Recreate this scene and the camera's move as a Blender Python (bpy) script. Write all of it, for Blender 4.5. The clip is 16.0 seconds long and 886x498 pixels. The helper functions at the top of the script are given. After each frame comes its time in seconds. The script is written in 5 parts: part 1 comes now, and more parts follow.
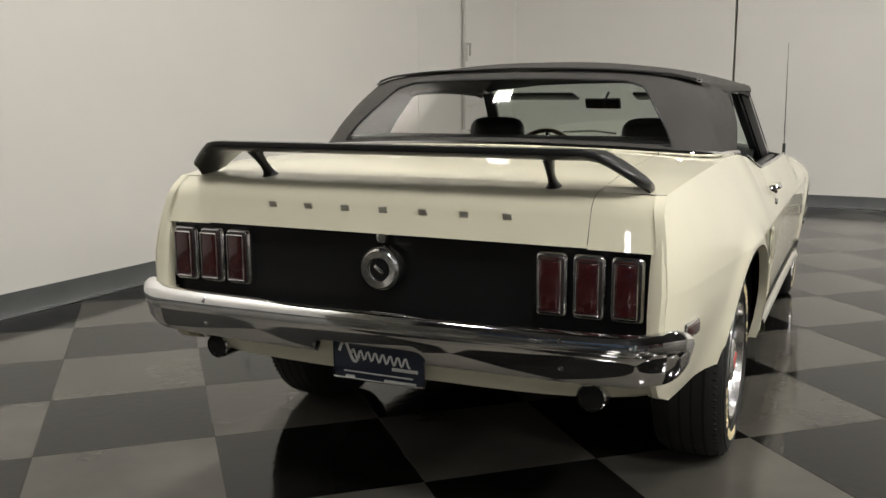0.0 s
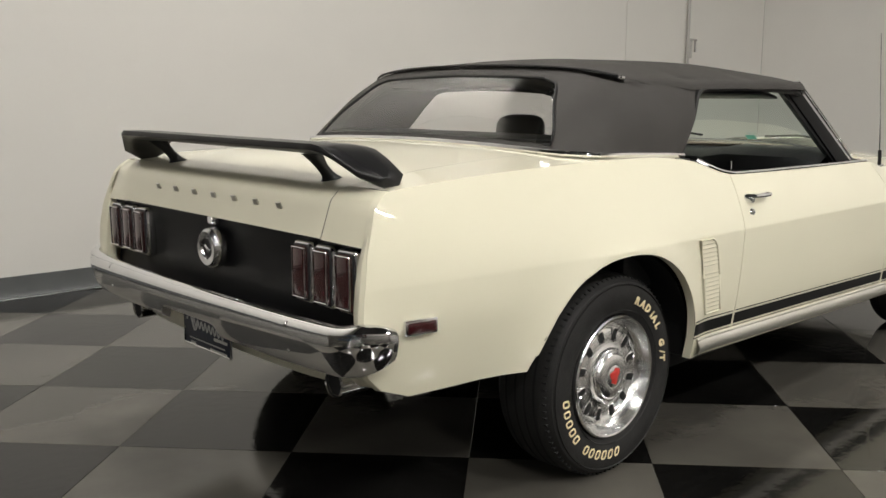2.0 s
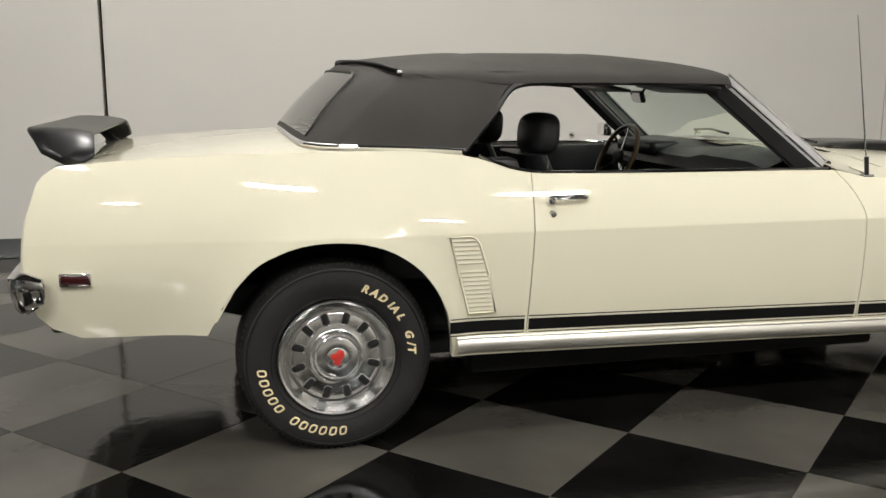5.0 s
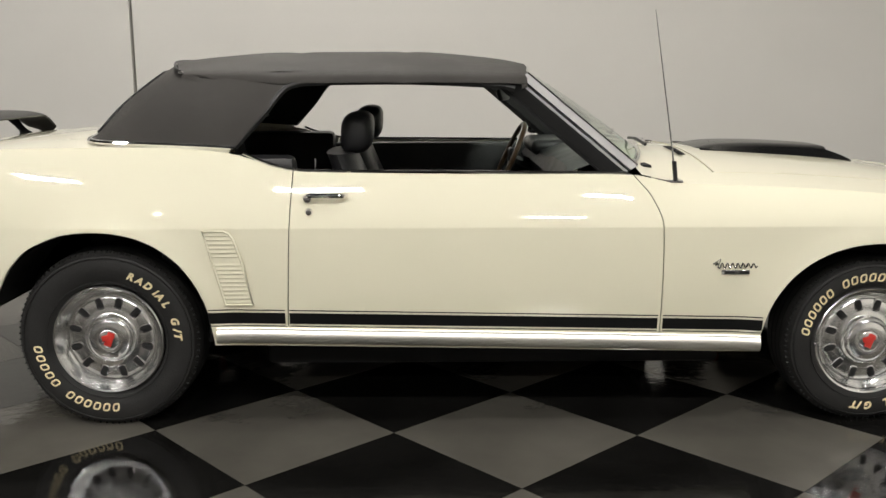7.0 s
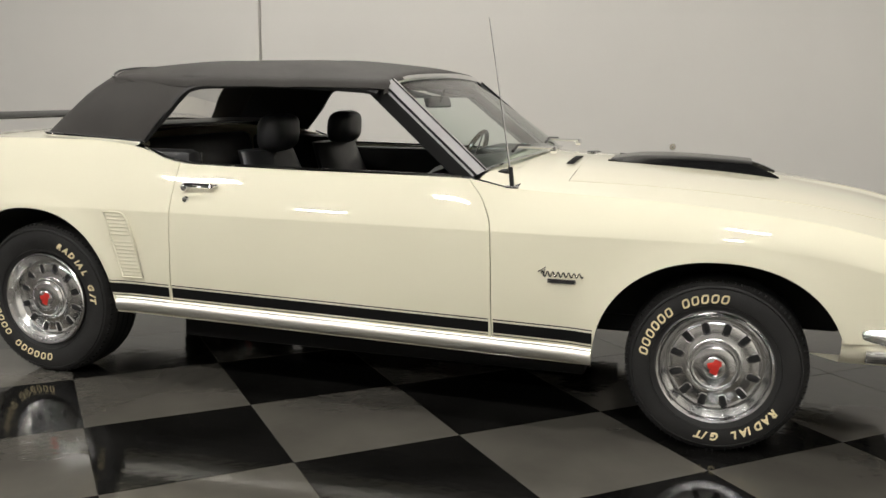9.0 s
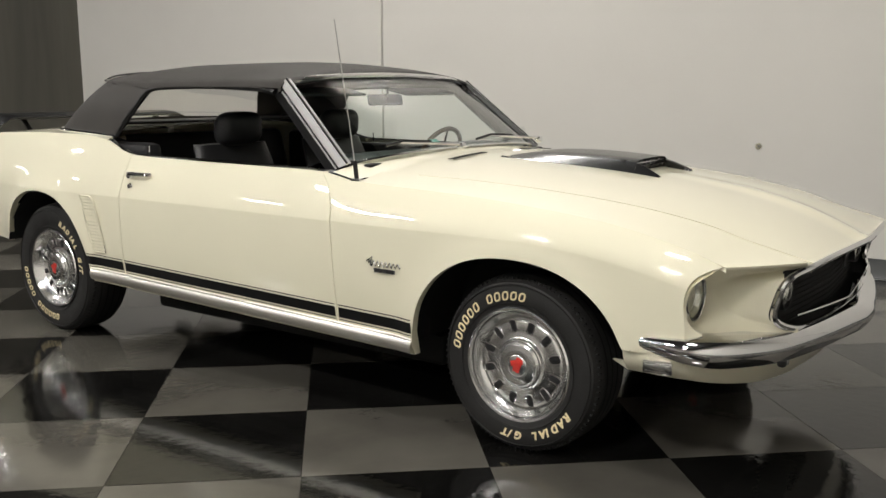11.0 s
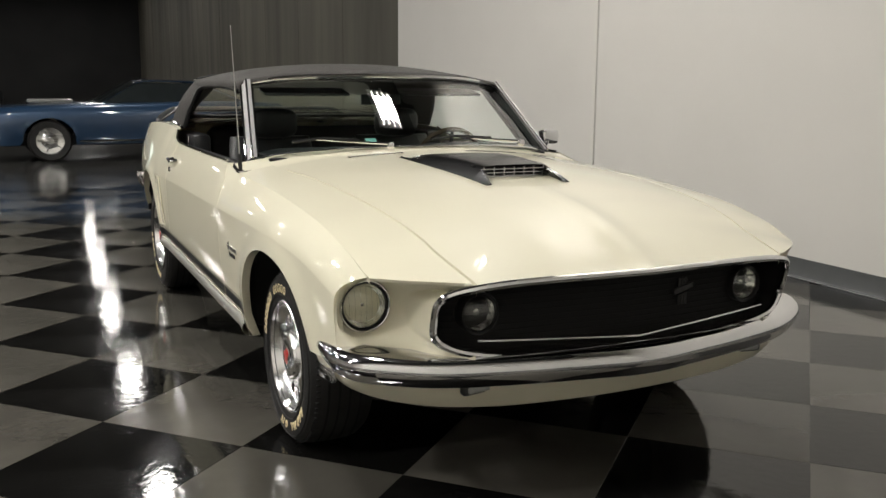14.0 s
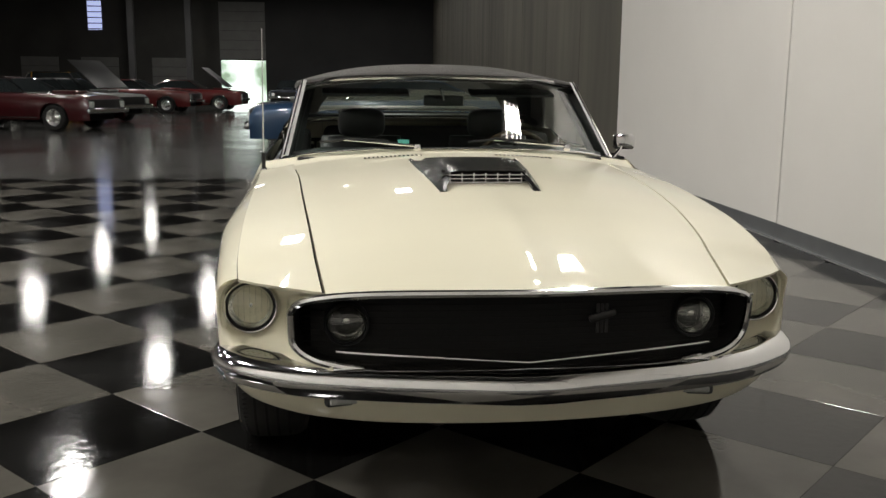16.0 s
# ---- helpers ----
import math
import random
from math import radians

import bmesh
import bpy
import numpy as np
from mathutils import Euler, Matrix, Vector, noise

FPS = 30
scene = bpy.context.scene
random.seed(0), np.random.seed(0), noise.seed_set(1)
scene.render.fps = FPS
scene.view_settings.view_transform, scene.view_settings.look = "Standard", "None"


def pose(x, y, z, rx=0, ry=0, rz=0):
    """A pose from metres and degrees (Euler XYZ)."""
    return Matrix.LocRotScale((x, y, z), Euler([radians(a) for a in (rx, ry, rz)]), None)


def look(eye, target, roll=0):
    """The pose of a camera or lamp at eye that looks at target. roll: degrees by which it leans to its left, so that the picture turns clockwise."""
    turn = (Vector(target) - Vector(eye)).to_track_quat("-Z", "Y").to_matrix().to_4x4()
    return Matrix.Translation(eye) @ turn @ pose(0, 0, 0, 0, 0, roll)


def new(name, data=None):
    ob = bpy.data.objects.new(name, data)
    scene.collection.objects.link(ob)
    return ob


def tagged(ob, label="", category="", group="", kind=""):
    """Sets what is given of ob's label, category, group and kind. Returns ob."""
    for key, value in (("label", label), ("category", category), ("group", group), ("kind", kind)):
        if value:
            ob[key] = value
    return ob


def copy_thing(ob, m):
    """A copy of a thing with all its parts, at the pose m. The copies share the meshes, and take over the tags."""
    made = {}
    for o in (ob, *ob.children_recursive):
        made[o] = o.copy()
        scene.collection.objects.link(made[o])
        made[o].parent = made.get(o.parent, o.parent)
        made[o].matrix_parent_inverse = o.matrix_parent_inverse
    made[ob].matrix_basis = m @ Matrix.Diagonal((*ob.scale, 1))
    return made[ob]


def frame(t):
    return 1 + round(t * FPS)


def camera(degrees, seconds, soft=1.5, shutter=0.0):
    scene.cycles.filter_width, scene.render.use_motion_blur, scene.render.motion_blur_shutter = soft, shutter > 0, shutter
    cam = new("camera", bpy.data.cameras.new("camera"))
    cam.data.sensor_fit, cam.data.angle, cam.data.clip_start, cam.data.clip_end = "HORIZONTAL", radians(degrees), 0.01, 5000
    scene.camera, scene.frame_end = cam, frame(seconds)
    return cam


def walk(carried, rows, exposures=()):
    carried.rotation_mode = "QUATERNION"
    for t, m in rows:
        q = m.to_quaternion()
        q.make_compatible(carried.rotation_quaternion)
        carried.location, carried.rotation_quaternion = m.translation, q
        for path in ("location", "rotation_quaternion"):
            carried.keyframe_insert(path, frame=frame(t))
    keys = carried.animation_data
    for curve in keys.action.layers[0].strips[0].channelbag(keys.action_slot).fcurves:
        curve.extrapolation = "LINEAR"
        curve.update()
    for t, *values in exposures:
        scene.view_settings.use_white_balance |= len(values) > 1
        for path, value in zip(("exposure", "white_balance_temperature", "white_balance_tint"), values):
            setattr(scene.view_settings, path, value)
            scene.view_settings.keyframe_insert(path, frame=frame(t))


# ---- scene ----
cam = camera(52.1, 16.0, soft=1.5)
PATH = [
    (0, (-3.111, -1.194, 1.223), (-1.321, -0.369, 0.884), -0.2),
    (0.5, (-2.965, -1.554, 1.219), (-1.268, -0.549, 0.881), -0.1),
    (1, (-2.771, -1.906, 1.215), (-1.192, -0.726, 0.875), 0.2),
    (1.5, (-2.54, -2.213, 1.217), (-1.08, -0.889, 0.874), 0.2),
    (2, (-2.284, -2.508, 1.215), (-0.943, -1.064, 0.874), 0.0),
    (2.5, (-2.01, -2.787, 1.201), (-0.833, -1.205, 0.869), -0.2),
    (3, (-1.725, -3.018, 1.225), (-0.698, -1.337, 0.876), -0.1),
    (3.5, (-1.434, -3.211, 1.217), (-0.518, -1.468, 0.868), 0.1),
    (4, (-1.066, -3.444, 1.202), (-0.298, -1.629, 0.859), 0.0),
    (6.5, (0.728, -3.938, 1.268), (0.852, -1.978, 0.887), 0.1),
    (7, (1.152, -3.991, 1.26), (1.181, -2.028, 0.879), -0.1),
    (7.5, (1.57, -4.019, 1.25), (1.489, -2.056, 0.879), -0.3),
    (8, (1.957, -4.019, 1.225), (1.712, -2.065, 0.872), 0.1),
    (10.5, (3.893, -3.575, 1.215), (2.868, -1.893, 0.868), 0.1),
    (11, (4.253, -3.37, 1.214), (3.102, -1.771, 0.868), -0.1),
    (11.5, (4.579, -3.127, 1.223), (3.318, -1.615, 0.874), 0.0),
    (12, (4.864, -2.874, 1.223), (3.492, -1.461, 0.875), 0.3),
    (12.5, (5.129, -2.593, 1.228), (3.64, -1.303, 0.88), 0.5),
    (13, (5.377, -2.3, 1.235), (3.785, -1.143, 0.883), 0.4),
    (13.5, (5.566, -2.001, 1.23), (3.881, -0.982, 0.879), 0.4),
    (14, (5.719, -1.694, 1.227), (3.948, -0.832, 0.877), 0.4),
    (14.5, (5.83, -1.379, 1.227), (3.99, -0.677, 0.876), 0.4),
    (15, (5.889, -1.074, 1.234), (4.0, -0.522, 0.88), 0.5),
    (15.5, (5.92, -0.794, 1.242), (3.99, -0.412, 0.884), 0.7),
    (16, (5.943, -0.542, 1.247), (3.991, -0.295, 0.889), 0.5),
]
walk(cam, [(t, look(eye, target, roll)) for t, eye, target, roll in PATH],
     exposures=[(0, 0.09), (1, 0.06), (2.5, 0), (14, 0), (16, 0.03)])

# ---- world, light, exposure ----
world = bpy.data.worlds.new("hall_world")
scene.world = world
world.use_nodes = True
wbg = world.node_tree.nodes["Background"]
wsky = world.node_tree.nodes.new("ShaderNodeTexSky")
wsky.sky_type = 'NISHITA'
wsky.sun_disc = False
wsky.sun_elevation = radians(40)
wsky.sun_rotation = radians(90)
world.node_tree.links.new(wsky.outputs[0], wbg.inputs[0])
wbg.inputs[1].default_value = 0.1
scene.view_settings.exposure = 0.0

# The room stands 2.68 degrees askew to the car.
SKEW = radians(-2.68)
EX = Vector((math.cos(SKEW), math.sin(SKEW), 0))
EY = Vector((-math.sin(SKEW), math.cos(SKEW), 0))
ORG = Vector((0, 3.095, 0)) - EY * 0.0


def room(u, v, z=0.0):
    """A place in the hall: u along the white wall, v out of it towards the camera's side (negative y)."""
    p = ORG + EX * u - EY * v
    return Vector((p.x, p.y, z))


ROOM = Matrix.Translation(ORG) @ Matrix.Rotation(SKEW, 4, 'Z')


# ---- materials ----
def mat(name, base, rough=0.5, metal=0.0, coat=0.0, var=0.06, scale=6.0, bump=0.0, bscale=60.0,
        spec=0.5, trans=0.0, emit=None, estr=0.0, ior=1.45, rvar=0.0, coat_rough=0.03, obj=0.0, stretch=1.0):
    m = bpy.data.materials.new(name)
    m.use_nodes = True
    nt = m.node_tree
    b = nt.nodes["Principled BSDF"]
    tc = nt.nodes.new("ShaderNodeTexCoord")
    b.inputs["Metallic"].default_value = metal
    b.inputs["Coat Weight"].default_value = coat
    b.inputs["Coat Roughness"].default_value = coat_rough
    b.inputs["Specular IOR Level"].default_value = spec
    b.inputs["Transmission Weight"].default_value = trans
    b.inputs["IOR"].default_value = ior
    b.inputs["Roughness"].default_value = rough
    nz = nt.nodes.new("ShaderNodeTexNoise")
    nz.inputs["Scale"].default_value = scale
    nz.inputs["Detail"].default_value = 6
    mp = nt.nodes.new("ShaderNodeMapping")
    mp.inputs["Scale"].default_value = (1, 1, stretch)
    nt.links.new(tc.outputs["Object"], mp.inputs["Vector"])
    nt.links.new(mp.outputs["Vector"], nz.inputs["Vector"])
    rp = nt.nodes.new("ShaderNodeValToRGB")
    lo = [max(0, c * (1 - var)) for c in base]
    hi = [min(1, c * (1 + var)) for c in base]
    rp.color_ramp.elements[0].position, rp.color_ramp.elements[1].position = 0.3, 0.7
    rp.color_ramp.elements[0].color = (*lo, 1)
    rp.color_ramp.elements[1].color = (*hi, 1)
    nt.links.new(nz.outputs["Fac"], rp.inputs["Fac"])
    col = rp.outputs["Color"]
    if obj:
        oi = nt.nodes.new("ShaderNodeObjectInfo")
        mr = nt.nodes.new("ShaderNodeMapRange")
        mr.inputs["To Min"].default_value = 1 - obj
        mr.inputs["To Max"].default_value = 1 + obj
        nt.links.new(oi.outputs["Random"], mr.inputs["Value"])
        hv = nt.nodes.new("ShaderNodeHueSaturation")
        nt.links.new(mr.outputs["Result"], hv.inputs["Value"])
        nt.links.new(col, hv.inputs["Color"])
        col = hv.outputs["Color"]
    nt.links.new(col, b.inputs["Base Color"])
    if rvar:
        n2 = nt.nodes.new("ShaderNodeTexNoise")
        n2.inputs["Scale"].default_value = scale * 0.6
        n2.inputs["Detail"].default_value = 8
        n2.inputs["Roughness"].default_value = 0.7
        nt.links.new(tc.outputs["Object"], n2.inputs["Vector"])
        m2 = nt.nodes.new("ShaderNodeMapRange")
        m2.inputs["From Min"].default_value, m2.inputs["From Max"].default_value = 0.3, 0.7
        m2.inputs["To Min"].default_value = max(0.01, rough - rvar)
        m2.inputs["To Max"].default_value = rough + rvar
        nt.links.new(n2.outputs["Fac"], m2.inputs["Value"])
        nt.links.new(m2.outputs["Result"], b.inputs["Roughness"])
    if bump:
        n3 = nt.nodes.new("ShaderNodeTexNoise")
        n3.inputs["Scale"].default_value = bscale
        n3.inputs["Detail"].default_value = 4
        nt.links.new(tc.outputs["Object"], n3.inputs["Vector"])
        bp = nt.nodes.new("ShaderNodeBump")
        bp.inputs["Strength"].default_value = bump
        bp.inputs["Distance"].default_value = 0.01
        nt.links.new(n3.outputs["Fac"], bp.inputs["Height"])
        nt.links.new(bp.outputs["Normal"], b.inputs["Normal"])
    if emit:
        b.inputs["Emission Color"].default_value = (*emit, 1)
        b.inputs["Emission Strength"].default_value = estr
    return m


def clear_glass(name, tint, refl=0.08, rough=0.0):
    """Thin pane: clear with a mirror share that grows at grazing angles."""
    m = bpy.data.materials.new(name)
    m.use_nodes = True
    nt = m.node_tree
    nt.nodes.remove(nt.nodes["Principled BSDF"])
    out = nt.nodes["Material Output"]
    tr = nt.nodes.new("ShaderNodeBsdfTransparent")
    tr.inputs[0].default_value = (*tint, 1)
    gl = nt.nodes.new("ShaderNodeBsdfGlossy")
    gl.inputs["Roughness"].default_value = rough
    gl.inputs[0].default_value = (1, 1, 1, 1)
    lw = nt.nodes.new("ShaderNodeLayerWeight")
    lw.inputs[0].default_value = 0.5
    pw = nt.nodes.new("ShaderNodeMath")
    pw.operation = 'POWER'
    pw.inputs[1].default_value = 4.0
    nt.links.new(lw.outputs["Facing"], pw.inputs[0])
    ad = nt.nodes.new("ShaderNodeMath")
    ad.operation = 'MULTIPLY_ADD'
    ad.inputs[1].default_value = 0.75
    ad.inputs[2].default_value = refl
    nt.links.new(pw.outputs[0], ad.inputs[0])
    mx = nt.nodes.new("ShaderNodeMixShader")
    nt.links.new(ad.outputs[0], mx.inputs[0])
    nt.links.new(tr.outputs[0], mx.inputs[1])
    nt.links.new(gl.outputs[0], mx.inputs[2])
    nt.links.new(mx.outputs[0], out.inputs[0])
    return m


CREAM = mat("cream_paint", (0.745, 0.708, 0.552), 0.45, 0, 1.0, 0.015, 2.0, 0.0, spec=0.15, coat_rough=0.02)
BLACKSAT = mat("satin_black_paint", (0.008, 0.008, 0.0085), 0.33, 0, 0.05, 0.1, 8, 0.02, 300, spec=0.3)
GLOSSBLACK = mat("gloss_black_paint", (0.006, 0.006, 0.0062), 0.24, 0, 0.15, 0.1, 8, spec=0.4)
STRIPE = mat("black_stripe_vinyl", (0.007, 0.007, 0.007), 0.4, 0, 0.0, 0.1, 8, spec=0.2)
CHROME = mat("chrome", (0.82, 0.82, 0.83), 0.06, 1.0, 0, 0.03, 9, 0, rvar=0.03)
DULLCHROME = mat("worn_chrome", (0.70, 0.70, 0.70), 0.16, 1.0, 0, 0.08, 14, 0.02, 80, rvar=0.06)
PILLAR = mat("dull_pillar_metal", (0.36, 0.355, 0.35), 0.45, 0.0, 0.0, 0.06, 14)
SATIN = mat("satin_sill_metal", (0.76, 0.74, 0.68), 0.42, 1.0, 0, 0.02, 3)
STEEL = mat("polished_wheel_steel", (0.90, 0.90, 0.89), 0.21, 1.0, 0, 0.04, 10, 0.0, rvar=0.03)
FABRIC = mat("black_vinyl_roof", (0.046, 0.0425, 0.039), 0.66, 0, 0, 0.12, 5, 0.25, 420, rvar=0.06, spec=0.3)
PIPING = mat("black_piping", (0.012, 0.012, 0.012), 0.45)
DARKMETAL = mat("dull_dark_metal", (0.06, 0.06, 0.06), 0.45, 0.8, 0, 0.2, 30)
RUBBER = mat("tyre_rubber", (0.0125, 0.012, 0.0115), 0.60, 0, 0, 0.22, 12, 0.15, 150, rvar=0.1)
RUBLET = mat("raised_cream_lettering", (0.78, 0.66, 0.40), 0.6, 0, 0, 0.1, 30)
# near-black base: paints the shade in openings and gaps, also colours black linings
DARKIN = mat("black_and_cavity_shade", (0.006, 0.006, 0.006), 0.8)
LEATHER = mat("black_vinyl_upholstery", (0.017, 0.017, 0.018), 0.36, 0, 0, 0.12, 12, 0.12, 120, rvar=0.07)
CARPET = mat("black_carpet", (0.01, 0.01, 0.01), 0.95, 0, 0, 0.2, 50, 0.3, 300)
REDLENS = mat("dark_red_lens", (0.036, 0.004, 0.005), 0.2, 0, 0.8, 0.15, 20)
REDPAINT = mat("red_emblem_enamel", (0.55, 0.04, 0.03), 0.3, 0, 0.5)
LENS = mat("headlamp_glass", (0.46, 0.47, 0.45), 0.12, 0.25, 1.0, 0.12, 40, 0.35, 90)
REFLECTOR = mat("lamp_reflector", (0.85, 0.85, 0.83), 0.20, 1.0, 0, 0.1, 30)
WOODRIM = mat("wood_wheel_rim", (0.07, 0.04, 0.02), 0.3, 0, 0.6, 0.25, 20)
PLATE = mat("dark_blue_plate", (0.012, 0.018, 0.035), 0.4, 0, 0.3)
WHITEINK = mat("white_print", (0.62, 0.62, 0.60), 0.6)
TEAL = mat("teal_sticker", (0.10, 0.42, 0.36), 0.5)
GLASS = clear_glass("windscreen_glass", (0.78, 0.86, 0.82), 0.075)
VINYLWIN = clear_glass("clear_vinyl_window", (0.78, 0.78, 0.77), 0.10, 0.02)
GLASSLENS = clear_glass("lamp_lens_glass", (0.88, 0.89, 0.86), 0.09, 0.04)
# mirror tinted dark, in place of the dim cabin it would reflect
DIMMIRROR = mat("mirror_dark_reflection", (0.16, 0.16, 0.17), 0.03, 1.0)
MIRROR = mat("mirror_glass", (0.85, 0.85, 0.85), 0.02, 1.0)
WALLW = mat("white_wall_paint", (0.63, 0.61, 0.57), 0.55, 0, 0, 0.02, 1.2, 0.05, 30, rvar=0.06)
CONDUIT = mat("grey_white_conduit", (0.40, 0.385, 0.36), 0.45, 0, 0, 0.08, 20)
BASEB = mat("grey_vinyl_base", (0.085, 0.088, 0.088), 0.4, 0, 0, 0.1, 6)
ALU = mat("aluminium_strip", (0.6, 0.6, 0.6), 0.3, 1.0)
BLACKGAP = mat("black_joint", (0.01, 0.01, 0.01), 0.7)
CONC = mat("bare_concrete", (0.092, 0.085, 0.067), 0.75, 0, 0, 0.32, 1.5, 0.1, 12, stretch=0.12)
CONCFLOOR = mat("polished_concrete", (0.045, 0.044, 0.041), 0.16, 0, 0, 0.2, 0.7, 0.03, 6, rvar=0.08)
TILEL = mat("pale_grey_tile", (0.072, 0.0675, 0.058), 0.08, 0, 0, 0.34, 1.6, 0.065, 22, rvar=0.05, obj=0.07, spec=0.36)
TILED = mat("black_tile", (0.0058, 0.0056, 0.0052), 0.08, 0, 0, 0.5, 2.6, 0.065, 22, rvar=0.06, obj=0.14, spec=0.36)
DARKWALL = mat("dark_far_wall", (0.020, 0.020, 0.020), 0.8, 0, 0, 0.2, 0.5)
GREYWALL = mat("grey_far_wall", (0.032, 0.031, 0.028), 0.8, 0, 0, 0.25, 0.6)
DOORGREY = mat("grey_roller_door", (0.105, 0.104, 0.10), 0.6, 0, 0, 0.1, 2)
CEIL = mat("dark_roof_deck", (0.07, 0.07, 0.072), 0.8, 0, 0, 0.15, 0.6)
LAMPWHITE = mat("lamp_housing", (0.75, 0.75, 0.75), 0.4)
GLOW = mat("fluorescent_tube", (0.9, 0.9, 0.9), 0.4, emit=(1.0, 0.93, 0.84), estr=10.0)
DAY = mat("daylight_backdrop", (0.3, 0.35, 0.28), 0.8, 0, 0, 0.4, 0.9, emit=(0.86, 1.0, 0.90), estr=2.0)
leaf_noise = DAY.node_tree.nodes.new("ShaderNodeTexNoise")
leaf_noise.inputs["Scale"].default_value = 2.2
leaf_noise.inputs["Detail"].default_value = 5
leaf_ramp = DAY.node_tree.nodes.new("ShaderNodeValToRGB")
leaf_ramp.color_ramp.elements[0].position, leaf_ramp.color_ramp.elements[1].position = 0.36, 0.50
leaf_ramp.color_ramp.elements[0].color = (0.16, 0.22, 0.15, 1)
leaf_ramp.color_ramp.elements[1].color = (0.90, 1.0, 0.93, 1)
DAY.node_tree.links.new(leaf_noise.outputs["Fac"], leaf_ramp.inputs["Fac"])
DAY.node_tree.links.new(leaf_ramp.outputs["Color"], DAY.node_tree.nodes["Principled BSDF"].inputs["Emission Color"])
DAYBLUE = mat("daylight_window", (0.3, 0.35, 0.5), 0.5, emit=(0.55, 0.62, 1.0), estr=0.8)


# ---- mesh helpers ----
def to_mesh(name, bm, smooth=True, angle=35):
    bmesh.ops.recalc_face_normals(bm, faces=bm.faces[:])
    me = bpy.data.meshes.new(name)
    bm.to_mesh(me)
    bm.free()
    if smooth:
        me.shade_smooth()
        me.set_sharp_from_angle(angle=radians(angle))
    return me


def part(name, bm, material, parent=None, label="", angle=35, smooth=True):
    me = bm if isinstance(bm, bpy.types.Mesh) else to_mesh(name, bm, smooth, angle)
    if not me.materials:
        me.materials.append(material)
    ob = new(name, me)
    if parent is not None:
        ob.parent = parent
    if label:
        tagged(ob, label)
    return ob


def root(name, label, category, group="", kind="", at=(0, 0, 0)):
    e = new(name)
    e.empty_display_size = 0.1
    e.location = at
    return tagged(e, label, category, group, kind)


def box(bm, c, s, bevel=0.0, seg=2, rot=None):
    m = Matrix.Translation(c) @ (rot.to_4x4() if rot else Matrix()) @ Matrix.Diagonal((*s, 1))
    r = bmesh.ops.create_cube(bm, size=1.0, matrix=m)
    if bevel:
        vs = set(r["verts"])
        ed = [e for e in bm.edges if e.verts[0] in vs and e.verts[1] in vs]
        bmesh.ops.bevel(bm, geom=ed, offset=bevel, segments=seg, profile=0.5, affect='EDGES')
    return bm


def boxm(c, s, bevel=0.0, seg=2, rot=None):
    return box(bmesh.new(), c, s, bevel, seg, rot)


def grid(rows, bm=None, close=False, cap=False):
    """Quads over rows of points; coinciding corners merge."""
    bm = bm or bmesh.new()
    vs = [[bm.verts.new(p) for p in r] for r in rows]
    n = len(rows[0])
    for a, b in zip(vs, vs[1:]):
        for j in range(n if close else n - 1):
            k = (j + 1) % n
            q = [a[j], a[k], b[k], b[j]]
            bm.faces.new(q)
    if cap:
        for r in (vs[0], vs[-1]):
            bm.faces.new(r)
    bmesh.ops.remove_doubles(bm, verts=[v for r in vs for v in r], dist=1e-5)
    return bm


def solid(bm, t):
    """Gives a sheet thickness."""
    bmesh.ops.recalc_face_normals(bm, faces=bm.faces[:])
    bmesh.ops.solidify(bm, geom=bm.faces[:], thickness=t)
    return bm


def tube(pts, r, n=8, bm=None, closed=False, flat=1.0, up=(0, 0, 1)):
    pts = [Vector(p) for p in pts]
    rows = []
    m = len(pts)
    for i, p in enumerate(pts):
        a = pts[(i - 1) % m] if closed or i > 0 else p
        b = pts[(i + 1) % m] if closed or i < m - 1 else p
        d = (b - a).normalized()
        s = d.cross(Vector(up))
        if s.length < 1e-3:
            s = d.cross(Vector((0, 1, 0)))
        s.normalize()
        u = s.cross(d)
        rad = r[i] if isinstance(r, (list, tuple)) else r
        rows.append([p + s * math.cos(2 * math.pi * k / n) * rad + u * math.sin(2 * math.pi * k / n) * rad * flat for k in range(n)])
    if closed:
        rows.append(rows[0])
    return grid(rows, bm, close=True, cap=not closed)


def lathe(prof, n=48, c=(0, 0, 0), bm=None, sy=1):
    """Profile of (radius, y) turned about the y axis through c; sy=-1 faces the other way."""
    rows = []
    for k in range(n + 1):
        a = 2 * math.pi * k / n
        rows.append([Vector((c[0] + r * math.cos(a), c[1] + sy * y, c[2] + r * math.sin(a))) for r, y in prof])
    return grid(rows, bm)


def smooth_curve(xs, ys):
    """A smooth curve through the given knots (Hermite, limited slopes)."""
    xs, ys = np.array(xs, float), np.array(ys, float)
    d = np.diff(ys) / np.diff(xs)
    m = np.r_[d[0], np.where(d[1:] * d[:-1] > 0, 2 * d[1:] * d[:-1] / (d[1:] + d[:-1] + 1e-12), 0), d[-1]]

    def f(x):
        x = min(max(x, xs[0]), xs[-1])
        i = min(max(int(np.searchsorted(xs, x)) - 1, 0), len(xs) - 2)
        h = xs[i + 1] - xs[i]
        t = (x - xs[i]) / h
        return float(ys[i] * (1 + 2 * t) * (1 - t) ** 2 + m[i] * h * t * (1 - t) ** 2 + ys[i + 1] * t * t * (3 - 2 * t) + m[i + 1] * h * t * t * (t - 1))
    return f


